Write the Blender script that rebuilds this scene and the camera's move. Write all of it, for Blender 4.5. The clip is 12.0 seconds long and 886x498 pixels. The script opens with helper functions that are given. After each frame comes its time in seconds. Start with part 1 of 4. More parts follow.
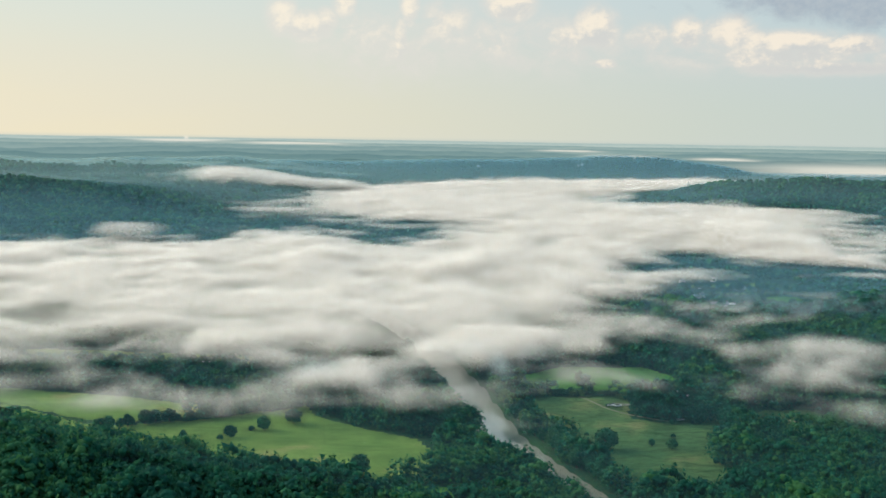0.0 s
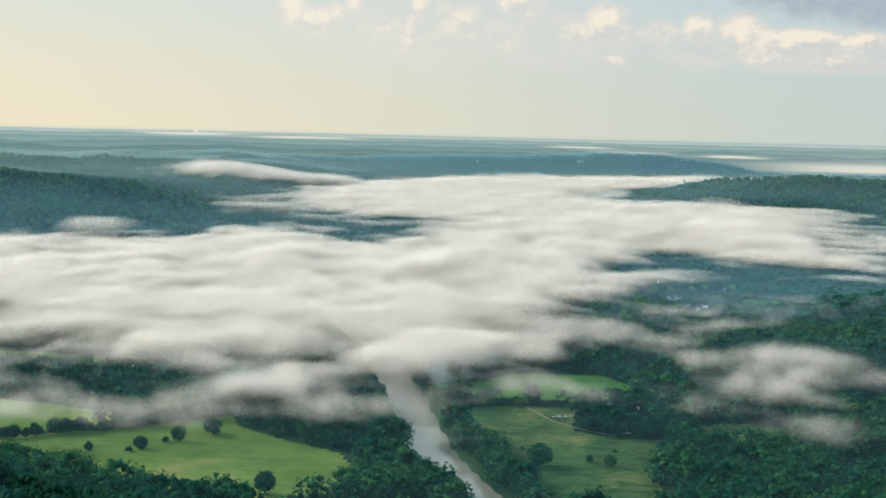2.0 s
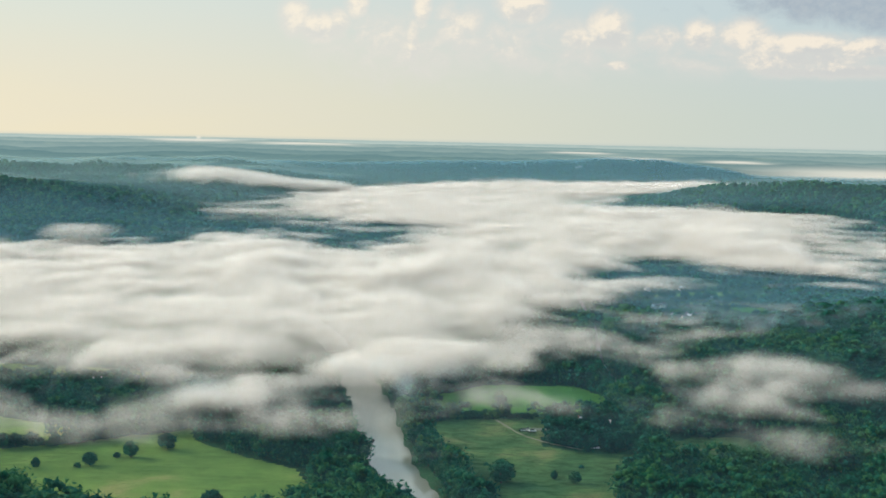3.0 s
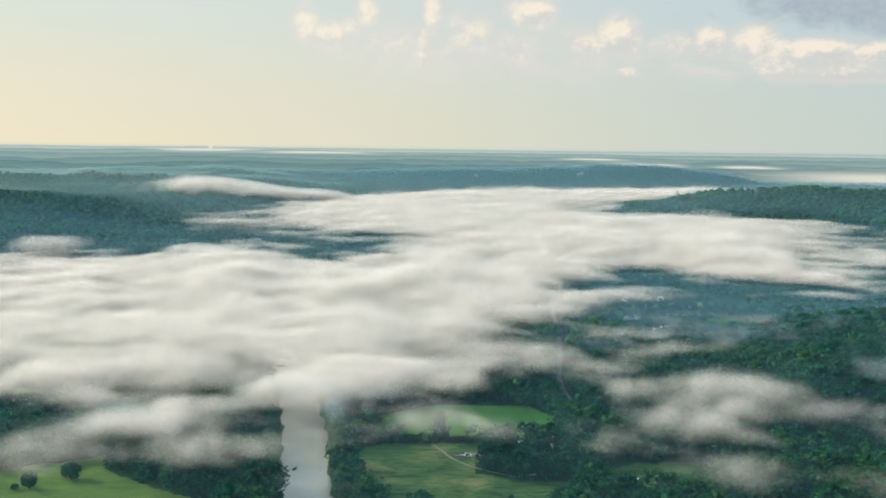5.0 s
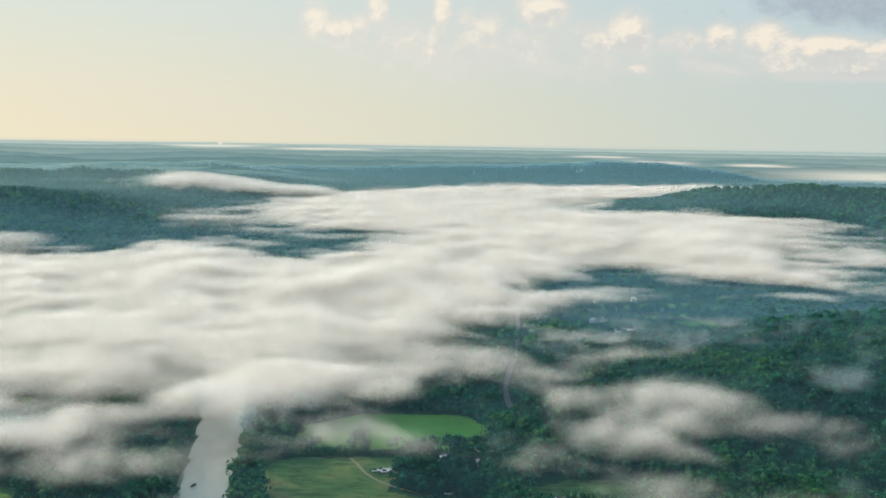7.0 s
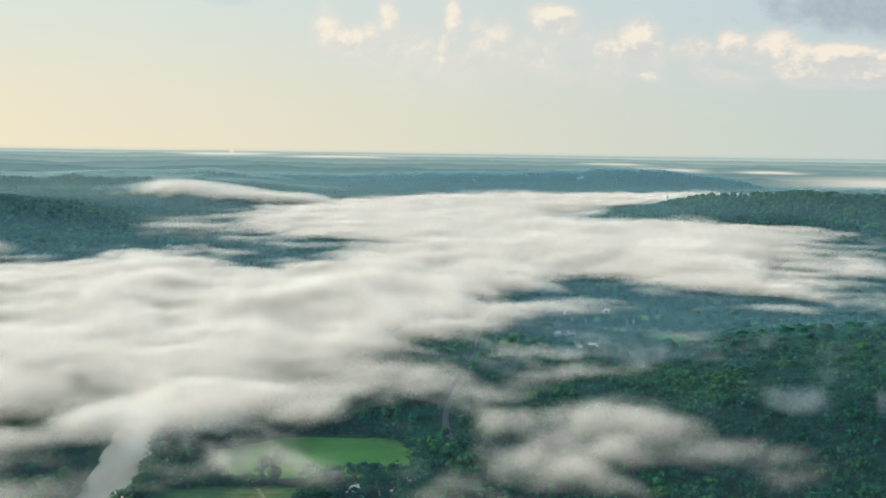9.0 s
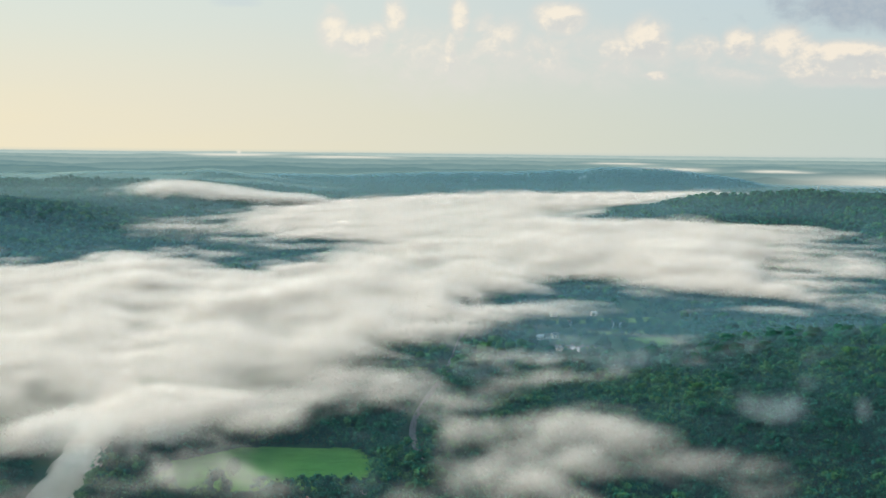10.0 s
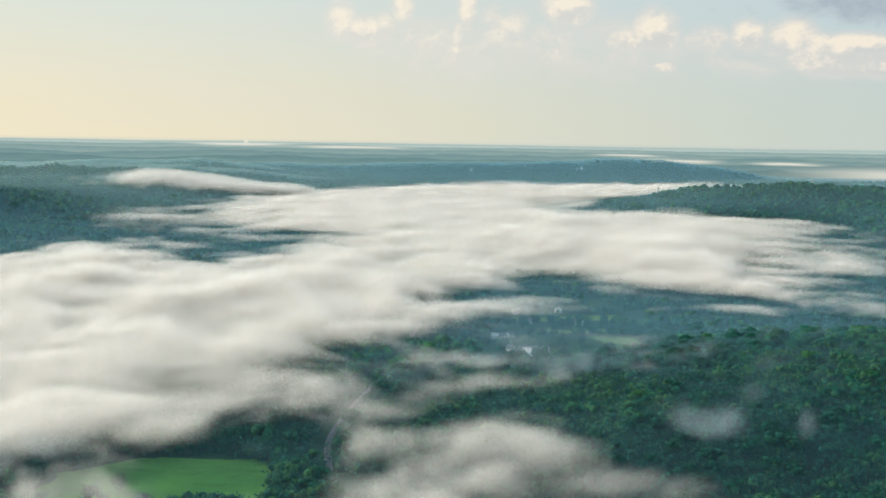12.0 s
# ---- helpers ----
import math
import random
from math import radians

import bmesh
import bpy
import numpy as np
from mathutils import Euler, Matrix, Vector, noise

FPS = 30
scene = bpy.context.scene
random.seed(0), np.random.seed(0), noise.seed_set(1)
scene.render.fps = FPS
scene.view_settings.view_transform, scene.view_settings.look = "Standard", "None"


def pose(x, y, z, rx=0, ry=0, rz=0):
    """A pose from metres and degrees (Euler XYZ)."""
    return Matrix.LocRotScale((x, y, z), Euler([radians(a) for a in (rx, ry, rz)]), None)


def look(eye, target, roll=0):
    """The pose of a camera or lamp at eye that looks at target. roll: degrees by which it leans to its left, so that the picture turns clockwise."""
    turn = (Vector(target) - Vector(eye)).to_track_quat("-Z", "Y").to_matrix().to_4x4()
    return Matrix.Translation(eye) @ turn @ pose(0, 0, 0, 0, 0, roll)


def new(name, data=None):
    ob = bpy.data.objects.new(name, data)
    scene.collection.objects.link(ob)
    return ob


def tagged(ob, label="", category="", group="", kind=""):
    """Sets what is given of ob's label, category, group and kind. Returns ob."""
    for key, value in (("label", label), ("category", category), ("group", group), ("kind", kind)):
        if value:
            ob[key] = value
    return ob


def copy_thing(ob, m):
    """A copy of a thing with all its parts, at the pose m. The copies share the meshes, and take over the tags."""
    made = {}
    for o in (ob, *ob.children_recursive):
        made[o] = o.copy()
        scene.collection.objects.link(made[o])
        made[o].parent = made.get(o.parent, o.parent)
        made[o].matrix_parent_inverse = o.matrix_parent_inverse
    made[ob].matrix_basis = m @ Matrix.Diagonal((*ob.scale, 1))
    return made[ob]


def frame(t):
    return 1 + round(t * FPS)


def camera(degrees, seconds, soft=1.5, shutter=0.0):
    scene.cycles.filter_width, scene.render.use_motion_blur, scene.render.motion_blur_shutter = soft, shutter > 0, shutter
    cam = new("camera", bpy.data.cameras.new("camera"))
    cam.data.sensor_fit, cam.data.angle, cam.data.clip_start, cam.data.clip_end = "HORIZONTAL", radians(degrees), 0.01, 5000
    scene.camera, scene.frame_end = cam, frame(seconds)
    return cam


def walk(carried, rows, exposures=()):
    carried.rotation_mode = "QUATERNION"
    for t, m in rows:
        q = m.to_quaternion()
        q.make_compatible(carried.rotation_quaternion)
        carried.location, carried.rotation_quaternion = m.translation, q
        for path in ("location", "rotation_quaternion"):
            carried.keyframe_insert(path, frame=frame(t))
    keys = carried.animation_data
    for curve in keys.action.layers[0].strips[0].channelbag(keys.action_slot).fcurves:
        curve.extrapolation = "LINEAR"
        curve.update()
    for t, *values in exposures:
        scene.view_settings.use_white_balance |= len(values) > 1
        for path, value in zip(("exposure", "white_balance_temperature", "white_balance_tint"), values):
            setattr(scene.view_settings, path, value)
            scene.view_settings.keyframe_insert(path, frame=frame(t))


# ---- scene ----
cam = camera(46.0, 12.0, soft=1.6)
PATH = [
    (0, (9.798, 9.548, 171.315), (9.782, 11.536, 171.1), 0.9),
    (0.5, (20.922, 18.093, 171.71), (20.904, 20.081, 171.493), 1.0),
    (1, (31.615, 27.678, 171.554), (31.593, 29.666, 171.334), 1.2),
    (1.5, (42.169, 38.198, 171.267), (42.143, 40.186, 171.044), 1.3),
    (2, (53.323, 47.943, 171.331), (53.291, 49.93, 171.107), 1.3),
    (2.5, (64.343, 56.748, 171.507), (64.308, 58.736, 171.287), 1.3),
    (3, (74.948, 66.767, 171.333), (74.911, 68.755, 171.12), 1.2),
    (5, (120.206, 104.877, 171.504), (120.146, 106.866, 171.305), 0.7),
    (5.5, (131.83, 113.174, 171.721), (131.763, 115.163, 171.52), 0.8),
    (6, (143.245, 124.041, 171.29), (143.175, 126.029, 171.086), 0.9),
    (6.5, (154.743, 135.512, 170.298), (154.67, 137.501, 170.093), 0.9),
    (7, (166.54, 148.638, 169.324), (166.463, 150.626, 169.119), 0.9),
    (9, (212.523, 194.135, 167.686), (212.425, 196.124, 167.495), 0.8),
    (9.5, (223.823, 205.608, 167.915), (223.718, 207.596, 167.724), 0.7),
    (10, (235.537, 217.82, 167.132), (235.425, 219.808, 166.941), 0.6),
    (10.5, (246.575, 229.471, 167.123), (246.458, 231.458, 166.927), 0.7),
    (11, (258.057, 242.91, 166.662), (257.935, 244.897, 166.461), 0.8),
    (11.5, (268.788, 254.516, 166.349), (268.664, 256.501, 166.145), 0.8),
    (12, (279.876, 266.701, 166.001), (279.752, 268.687, 165.792), 0.9),
]
walk(cam, [(t, look(eye, target, roll)) for t, eye, target, roll in PATH])

scene.cycles.transparent_max_bounces = 120
scene.cycles.max_bounces, scene.cycles.diffuse_bounces, scene.cycles.glossy_bounces, scene.cycles.transmission_bounces = 8, 6, 3, 4

# ---- world, sun ----
SUN_AZ, SUN_EL = -72.0, 27.0      # degrees: azimuth to the right of +y, height
sun = new("sun", bpy.data.lights.new("sun", "SUN"))
sun.data.energy, sun.data.angle, sun.data.color = 3.9, radians(7.0), (1.0, 0.86, 0.66)
sun.matrix_world = look((0, 0, 0), (-math.sin(radians(SUN_AZ)) * math.cos(radians(SUN_EL)), -math.cos(radians(SUN_AZ)) * math.cos(radians(SUN_EL)), -math.sin(radians(SUN_EL))))
sun.location = (-600, 200, 400)


class Nodes:
    """Short hand for node trees."""

    def __init__(self, tree):
        self.tree = tree
        tree.nodes.clear()

    def add(self, kind, ins=None):
        n = self.tree.nodes.new(kind)
        for key, value in (ins or {}).items():
            self.plug(n.inputs[key], value)
        return n

    def plug(self, socket, value):
        if isinstance(value, bpy.types.NodeSocket):
            self.tree.links.new(value, socket)
        else:
            socket.default_value = value

    def math(self, op, a, b=0.0, c=None, clamp=False):
        n = self.tree.nodes.new("ShaderNodeMath")
        n.operation, n.use_clamp = op, clamp
        self.plug(n.inputs[0], a)
        self.plug(n.inputs[1], b)
        if c is not None:
            self.plug(n.inputs[2], c)
        return n.outputs[0]

    def mix(self, fac, a, b, blend="MIX"):
        n = self.tree.nodes.new("ShaderNodeMix")
        n.data_type, n.blend_type = "RGBA", blend
        self.plug(n.inputs[0], fac)
        for socket, v in ((n.inputs[6], a), (n.inputs[7], b)):
            self.plug(socket, v if isinstance(v, bpy.types.NodeSocket) else (*v, 1.0))
        return n.outputs[2]

    def step(self, value, lo, hi, out_lo=0.0, out_hi=1.0):
        n = self.tree.nodes.new("ShaderNodeMapRange")
        n.interpolation_type = "SMOOTHSTEP"
        for k, v in zip(range(5), (value, lo, hi, out_lo, out_hi)):
            self.plug(n.inputs[k], v)
        return n.outputs[0]

    def noise(self, vector, scale, detail=4.0, rough=0.55, warp=0.0):
        n = self.tree.nodes.new("ShaderNodeTexNoise")
        self.plug(n.inputs["Vector"], vector)
        n.inputs["Scale"].default_value, n.inputs["Detail"].default_value = scale, detail
        n.inputs["Roughness"].default_value, n.inputs["Distortion"].default_value = rough, warp
        return n.outputs["Fac"]

    def attr(self, name):
        n = self.tree.nodes.new("ShaderNodeAttribute")
        n.attribute_name = name
        return n.outputs["Fac"]

    def scaled(self, vector, x, y, z):
        n = self.tree.nodes.new("ShaderNodeVectorMath")
        n.operation = "MULTIPLY"
        self.plug(n.inputs[0], vector)
        n.inputs[1].default_value = (x, y, z)
        return n.outputs[0]

    def place(self):
        n = self.tree.nodes.new("ShaderNodeNewGeometry")
        return n.outputs["Position"]

    def island(self):
        n = self.tree.nodes.new("ShaderNodeNewGeometry")
        return n.outputs["Random Per Island"]

    def chance(self):
        n = self.tree.nodes.new("ShaderNodeObjectInfo")
        return n.outputs["Random"]

    def bump(self, height, strength, distance):
        n = self.tree.nodes.new("ShaderNodeBump")
        n.inputs["Strength"].default_value, n.inputs["Distance"].default_value = strength, distance
        self.plug(n.inputs["Height"], height)
        return n.outputs[0]


def sky_world():
    w = bpy.data.worlds.new("morning_sky")
    scene.world = w
    w.use_nodes = True
    n = Nodes(w.node_tree)
    tree = w.node_tree
    d = tree.nodes.new("ShaderNodeTexCoord").outputs["Generated"]
    sep = tree.nodes.new("ShaderNodeSeparateXYZ")
    n.plug(sep.inputs[0], d)
    az = n.math("MULTIPLY", n.math("ARCTAN2", sep.outputs[0], sep.outputs[1]), 57.2958)
    el = n.math("MULTIPLY", n.math("ARCSINE", sep.outputs[2]), 57.2958)
    comb = tree.nodes.new("ShaderNodeCombineXYZ")
    n.plug(comb.inputs[0], az), n.plug(comb.inputs[1], el)
    flat = comb.outputs[0]
    sky = tree.nodes.new("ShaderNodeTexSky")
    sky.sky_type, sky.sun_disc = "NISHITA", False
    sky.sun_elevation, sky.sun_rotation = radians(SUN_EL), radians(SUN_AZ)
    sky.air_density, sky.dust_density = 1.2, 3.0
    blue = n.mix(1.0, sky.outputs[0], (0.11, 0.11, 0.11), "MULTIPLY")
    # bright hazy air: warm towards the sun, cooler away from it
    side = n.step(az, -34.0, 30.0)
    low = n.mix(side, (0.90, 0.80, 0.57), (0.55, 0.635, 0.595))
    high = n.mix(side, (0.72, 0.78, 0.71), (0.52, 0.64, 0.69))
    air = n.mix(n.step(el, 0.0, 8.5), low, high)
    veil = n.noise(n.scaled(flat, 0.05, 0.22, 1), 1.0, 5, 0.5)
    air = n.mix(n.step(veil, 0.35, 0.75, 0, 0.35), air, n.mix(side, (0.80, 0.77, 0.65), (0.60, 0.64, 0.64)))
    # cumulus: heaped puffs with ragged edges, lit from the sun's side
    def moved(dx, dy):
        v = tree.nodes.new("ShaderNodeVectorMath")
        v.operation = "ADD"
        n.plug(v.inputs[0], flat)
        v.inputs[1].default_value = (dx, dy, 0)
        return v.outputs[0]

    wob = n.noise(n.scaled(flat, 0.55, 0.75, 1), 1.0, 6, 0.6, 0.4)
    wob_lit = n.noise(n.scaled(moved(-0.5, 0.5), 0.55, 0.75, 1), 1.0, 6, 0.6, 0.4)
    fine = n.noise(n.scaled(flat, 2.2, 2.6, 1), 1.0, 4, 0.6, 0.3)
    total, weight = None, None
    for a, e, wa, we, amount in PUFFS:
        dx = n.math("DIVIDE", n.math("SUBTRACT", az, a), wa)
        dy = n.math("DIVIDE", n.math("SUBTRACT", el, e - 0.3), we)
        r2 = n.math("ADD", n.math("MULTIPLY", dx, dx), n.math("MULTIPLY", dy, dy))
        g = n.math("MULTIPLY", n.math("EXPONENT", n.math("MULTIPLY", r2, -1.0)), amount)
        up = n.math("MULTIPLY", g, n.math("SUBTRACT", dy, n.math("MULTIPLY", dx, 0.5)))
        total = g if total is None else n.math("MAXIMUM", total, g)
        weight = up if weight is None else n.math("ADD", weight, up)
    ragged = n.math("ADD", total, n.math("MULTIPLY", n.math("SUBTRACT", wob, 0.5), 1.6))
    ragged = n.math("ADD", ragged, n.math("MULTIPLY", n.math("SUBTRACT", fine, 0.5), 0.55))
    veil_2 = n.math("ADD", total, n.math("MULTIPLY", n.math("SUBTRACT", wob, 0.5), 1.6))
    soft = n.math("MULTIPLY", n.step(veil_2, -0.2, 0.6), n.step(total, 0.02, 0.30))
    puff = n.math("MULTIPLY", n.step(ragged, 0.2, 0.9), n.step(total, 0.1, 0.5))
    relief = n.math("ADD", n.math("MULTIPLY", n.math("SUBTRACT", wob, wob_lit), 2.4), n.math("ADD", n.math("MULTIPLY", weight, 0.8), n.math("MULTIPLY", n.math("SUBTRACT", fine, 0.5), 0.9)))
    lit = n.mix(side, (0.95, 0.88, 0.73), (0.93, 0.84, 0.71))
    grey = n.mix(side, (0.76, 0.755, 0.69), (0.62, 0.635, 0.625))
    air = n.mix(n.math("MULTIPLY", soft, 0.8), air, n.mix(side, (0.80, 0.775, 0.70), (0.69, 0.68, 0.645)))
    air = n.mix(n.math("MULTIPLY", puff, 0.9), air, n.mix(n.step(relief, -0.35, 0.45), grey, lit))
    # grey cloud bank high on the cool side
    gx = n.math("DIVIDE", n.math("SUBTRACT", az, 22.0), 9.5)
    gy = n.math("DIVIDE", n.math("SUBTRACT", el, n.math("ADD", 7.5, n.math("MULTIPLY", n.math("SUBTRACT", az, 20.0), -0.04))), 1.95)
    bank = n.math("EXPONENT", n.math("MULTIPLY", n.math("ADD", n.math("MULTIPLY", gx, gx), n.math("MULTIPLY", gy, gy)), -1.0))
    bank = n.step(n.math("ADD", bank, n.math("MULTIPLY", n.math("SUBTRACT", wob, 0.5), 1.1)), 0.28, 0.78, 0, 0.9)
    air = n.mix(bank, air, n.mix(n.step(fine, 0.3, 0.7), (0.38, 0.45, 0.52), (0.44, 0.50, 0.55)))
    # a thin grey scrap above the warm side
    gx = n.math("DIVIDE", n.math("SUBTRACT", az, -14.2), 1.5)
    gy = n.math("DIVIDE", n.math("SUBTRACT", el, 7.6), 0.35)
    scrap = n.math("EXPONENT", n.math("MULTIPLY", n.math("ADD", n.math("MULTIPLY", gx, gx), n.math("MULTIPLY", gy, gy)), -1.0))
    scrap = n.step(n.math("ADD", scrap, n.math("MULTIPLY", n.math("SUBTRACT", wob, 0.5), 1.4)), 0.25, 1.0, 0, 0.6)
    air = n.mix(scrap, air, (0.60, 0.68, 0.70))
    # unseen thin bright cloud overhead, added to light the land, blue showing through; and the glow of the haze round
    # the sun
    top = n.mix(0.35, (0.88, 1.14, 1.28), blue)
    full = n.mix(n.step(el, 8.5, 30.0), air, top)
    toward = tree.nodes.new("ShaderNodeVectorMath")
    toward.operation = "DOT_PRODUCT"
    n.plug(toward.inputs[0], d)
    toward.inputs[1].default_value = (math.sin(radians(SUN_AZ)) * math.cos(radians(SUN_EL)), math.cos(radians(SUN_AZ)) * math.cos(radians(SUN_EL)), math.sin(radians(SUN_EL)))
    glow = n.math("POWER", n.math("MAXIMUM", toward.outputs["Value"], 0.0), 40.0)
    full = n.mix(1.0, full, n.mix(glow, (0, 0, 0), (1.3, 0.95, 0.5)), "ADD")
    # the far plain under the skyline, painted: woods in low bands, distance haze put into their blue tones
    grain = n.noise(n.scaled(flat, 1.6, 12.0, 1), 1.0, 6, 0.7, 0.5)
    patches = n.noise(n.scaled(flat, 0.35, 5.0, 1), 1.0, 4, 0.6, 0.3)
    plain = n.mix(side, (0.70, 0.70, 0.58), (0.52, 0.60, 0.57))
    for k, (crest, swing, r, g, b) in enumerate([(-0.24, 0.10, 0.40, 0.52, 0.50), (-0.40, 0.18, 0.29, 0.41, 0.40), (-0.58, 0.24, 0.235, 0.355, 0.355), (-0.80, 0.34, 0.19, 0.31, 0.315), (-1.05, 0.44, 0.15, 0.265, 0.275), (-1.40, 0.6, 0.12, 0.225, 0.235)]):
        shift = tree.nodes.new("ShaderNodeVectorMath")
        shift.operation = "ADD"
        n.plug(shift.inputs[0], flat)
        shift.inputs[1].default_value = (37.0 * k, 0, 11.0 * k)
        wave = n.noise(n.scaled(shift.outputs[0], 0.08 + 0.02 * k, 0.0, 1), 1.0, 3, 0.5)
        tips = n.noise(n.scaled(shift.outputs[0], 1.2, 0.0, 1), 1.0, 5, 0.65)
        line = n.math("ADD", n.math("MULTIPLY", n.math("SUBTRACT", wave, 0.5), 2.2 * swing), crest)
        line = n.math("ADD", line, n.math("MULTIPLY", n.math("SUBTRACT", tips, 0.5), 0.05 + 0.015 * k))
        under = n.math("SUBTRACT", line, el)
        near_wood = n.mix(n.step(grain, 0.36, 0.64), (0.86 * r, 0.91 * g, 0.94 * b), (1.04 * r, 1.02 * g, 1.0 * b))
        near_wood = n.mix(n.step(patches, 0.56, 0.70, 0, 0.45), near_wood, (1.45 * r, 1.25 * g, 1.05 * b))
        # paler towards each band's foot: valley mist put into the colour
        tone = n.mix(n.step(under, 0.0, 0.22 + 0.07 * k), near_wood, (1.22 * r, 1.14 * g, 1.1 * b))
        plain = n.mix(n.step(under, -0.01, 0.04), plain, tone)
    mist = n.noise(n.scaled(flat, 0.13, 2.4, 1), 1.0, 3, 0.5)
    for a, e, wa, we in STREAKS:
        dx = n.math("DIVIDE", n.math("SUBTRACT", az, a), wa)
        dy = n.math("DIVIDE", n.math("SUBTRACT", n.math("ADD", el, n.math("MULTIPLY", n.math("SUBTRACT", mist, 0.5), 0.25)), e), we)
        r2 = n.math("ADD", n.math("POWER", n.math("ABSOLUTE", dx), 3.0), n.math("MULTIPLY", dy, dy))
        plain = n.mix(n.math("MULTIPLY", n.math("EXPONENT", n.math("MULTIPLY", r2, -1.0)), 0.9), plain, (0.82, 0.80, 0.70))
    edge = n.math("MULTIPLY", n.math("SUBTRACT", n.noise(n.scaled(flat, 0.6, 0, 1), 1.0, 4), 0.5), 0.06)
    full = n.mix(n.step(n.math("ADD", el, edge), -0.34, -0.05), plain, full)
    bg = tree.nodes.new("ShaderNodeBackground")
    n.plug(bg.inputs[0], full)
    out = tree.nodes.new("ShaderNodeOutputWorld")
    n.plug(out.inputs[0], bg.outputs[0])


# cloud puffs: azimuth, height, half widths in degrees, amount
PUFFS = [(-9.3, 6.6, 0.7, 1.0, 1.0), (-8.0, 6.0, 1.2, 0.7, 1.0), (-6.9, 6.2, 0.6, 0.8, 0.8), (-6.0, 7.4, 0.6, 0.8, 0.95), (-2.5, 7.2, 0.5, 1.1, 0.9), (-2.9, 5.6, 0.45, 1.6, 0.62), (-4.6, 5.4, 2.2, 1.6, 0.46), (-0.4, 6.3, 1.6, 1.3, 0.55), (1.2, 5.4, 3.0, 1.5, 0.42),
         (2.9, 7.3, 1.15, 0.75, 1.35), (7.6, 6.1, 1.0, 1.0, 1.35), (6.0, 5.6, 1.3, 0.7, 0.7), (5.4, 4.9, 1.6, 0.6, 0.5), (10.3, 5.6, 1.2, 0.7, 0.75), (12.3, 5.8, 0.8, 0.75, 1.1), (14.5, 5.9, 1.2, 0.75, 1.05), (17.4, 5.4, 2.6, 0.5, 1.25), (20.4, 5.2, 1.6, 0.45, 1.1),
         (17.0, 4.6, 4.5, 0.7, 0.62), (19.5, 4.0, 4.5, 0.4, 0.85), (8.0, 4.3, 0.7, 0.25, 0.8), (26.0, 4.4, 4, 0.6, 1.0), (-3.5, 5.0, 5.5, 2.4, 0.34), (5.0, 5.2, 6.0, 1.8, 0.36), (14.0, 4.8, 6.5, 1.2, 0.36)]
# far mist painted over the valleys of the plain; the last one is a smoke plume
STREAKS = [(-14.6, -0.42, 2.2, 0.07), (-8.6, -0.5, 2.6, 0.06), (9.2, -0.95, 1.8, 0.09), (6.3, -0.72, 1.6, 0.05), (14.5, -1.0, 1.6, 0.06), (23.0, -1.5, 7.0, 0.36), (-14.3, -0.26, 0.12, 0.10)]
sky_world()


# ---- noise and plan ----
TABLE = np.random.RandomState(7).rand(256, 256)


def value_noise(x, y):
    xi, yi = np.floor(x).astype(int), np.floor(y).astype(int)
    u, v = x - xi, y - yi
    u, v = u * u * (3 - 2 * u), v * v * (3 - 2 * v)
    at = lambda i, j: TABLE[(xi + i) % 256, (yi + j) % 256]
    return (at(0, 0) * (1 - u) + at(1, 0) * u) * (1 - v) + (at(0, 1) * (1 - u) + at(1, 1) * u) * v


def fbm(x, y, size, octaves=4, seed=0.0):
    total, weight, s = 0.0, 0.0, 1.0 / size
    amp = 1.0
    for k in range(octaves):
        total = total + amp * value_noise(x * s + 17.3 * k + seed, y * s + 9.1 * k - seed)
        weight, amp, s = weight + amp, amp * 0.5, s * 2.03
    return total / weight


def smooth(v, lo, hi):
    t = np.clip((v - lo) / (hi - lo), 0, 1)
    return t * t * (3 - 2 * t)


def gauss(x, y, cx, cy, sx, sy):
    return np.exp(-((x - cx) / sx) ** 2 - ((y - cy) / sy) ** 2)


def inside(x, y, poly):
    """Signed distance to a polygon: positive inside."""
    x, y = np.asarray(x, float), np.asarray(y, float)
    best, odd = np.full(x.shape, 1e9), np.zeros(x.shape, bool)
    for (ax, ay), (bx, by) in zip(poly, poly[1:] + poly[:1]):
        dx, dy = bx - ax, by - ay
        t = np.clip(((x - ax) * dx + (y - ay) * dy) / (dx * dx + dy * dy), 0, 1)
        best = np.minimum(best, np.hypot(x - ax - t * dx, y - ay - t * dy))
        if ay != by:
            odd ^= ((ay > y) != (by > y)) & (x < (bx - ax) * (y - ay) / (by - ay) + ax)
    return np.where(odd, best, -best)


RIVER = [(122, 380), (98, 450), (79, 495), (57, 548), (42, 590), (35, 625), (28, 665), (21, 710), (10, 760), (0, 810), (-14, 870), (-40, 950), (-80, 1050), (-90, 1200)]
RIVER_HALF = [8, 8.5, 9.5, 11, 12, 12.3, 12.5, 12.5, 12.3, 12, 12, 12, 12, 12]


def river_distance(x, y):
    """Distance from the water's edge: negative in the river."""
    best = np.full(np.shape(x), 1e9)
    for (ax, ay), (bx, by), w0, w1 in zip(RIVER, RIVER[1:], RIVER_HALF, RIVER_HALF[1:]):
        dx, dy = bx - ax, by - ay
        t = np.clip(((x - ax) * dx + (y - ay) * dy) / (dx * dx + dy * dy), 0, 1)
        best = np.minimum(best, np.hypot(x - ax - t * dx, y - ay - t * dy) - (w0 + t * (w1 - w0)))
    return best


RIDGE_X = [-3600, -2100, -1540, -1024, -700, -353, 0, 265, 520, 778, 900, 1035, 1200, 1345, 1500, 3600]
RIDGE_Z = [20, 16, 22, 26, 30, 32, 40, 47, 60, 68, 64, 56, 36, 8, 0, 0]


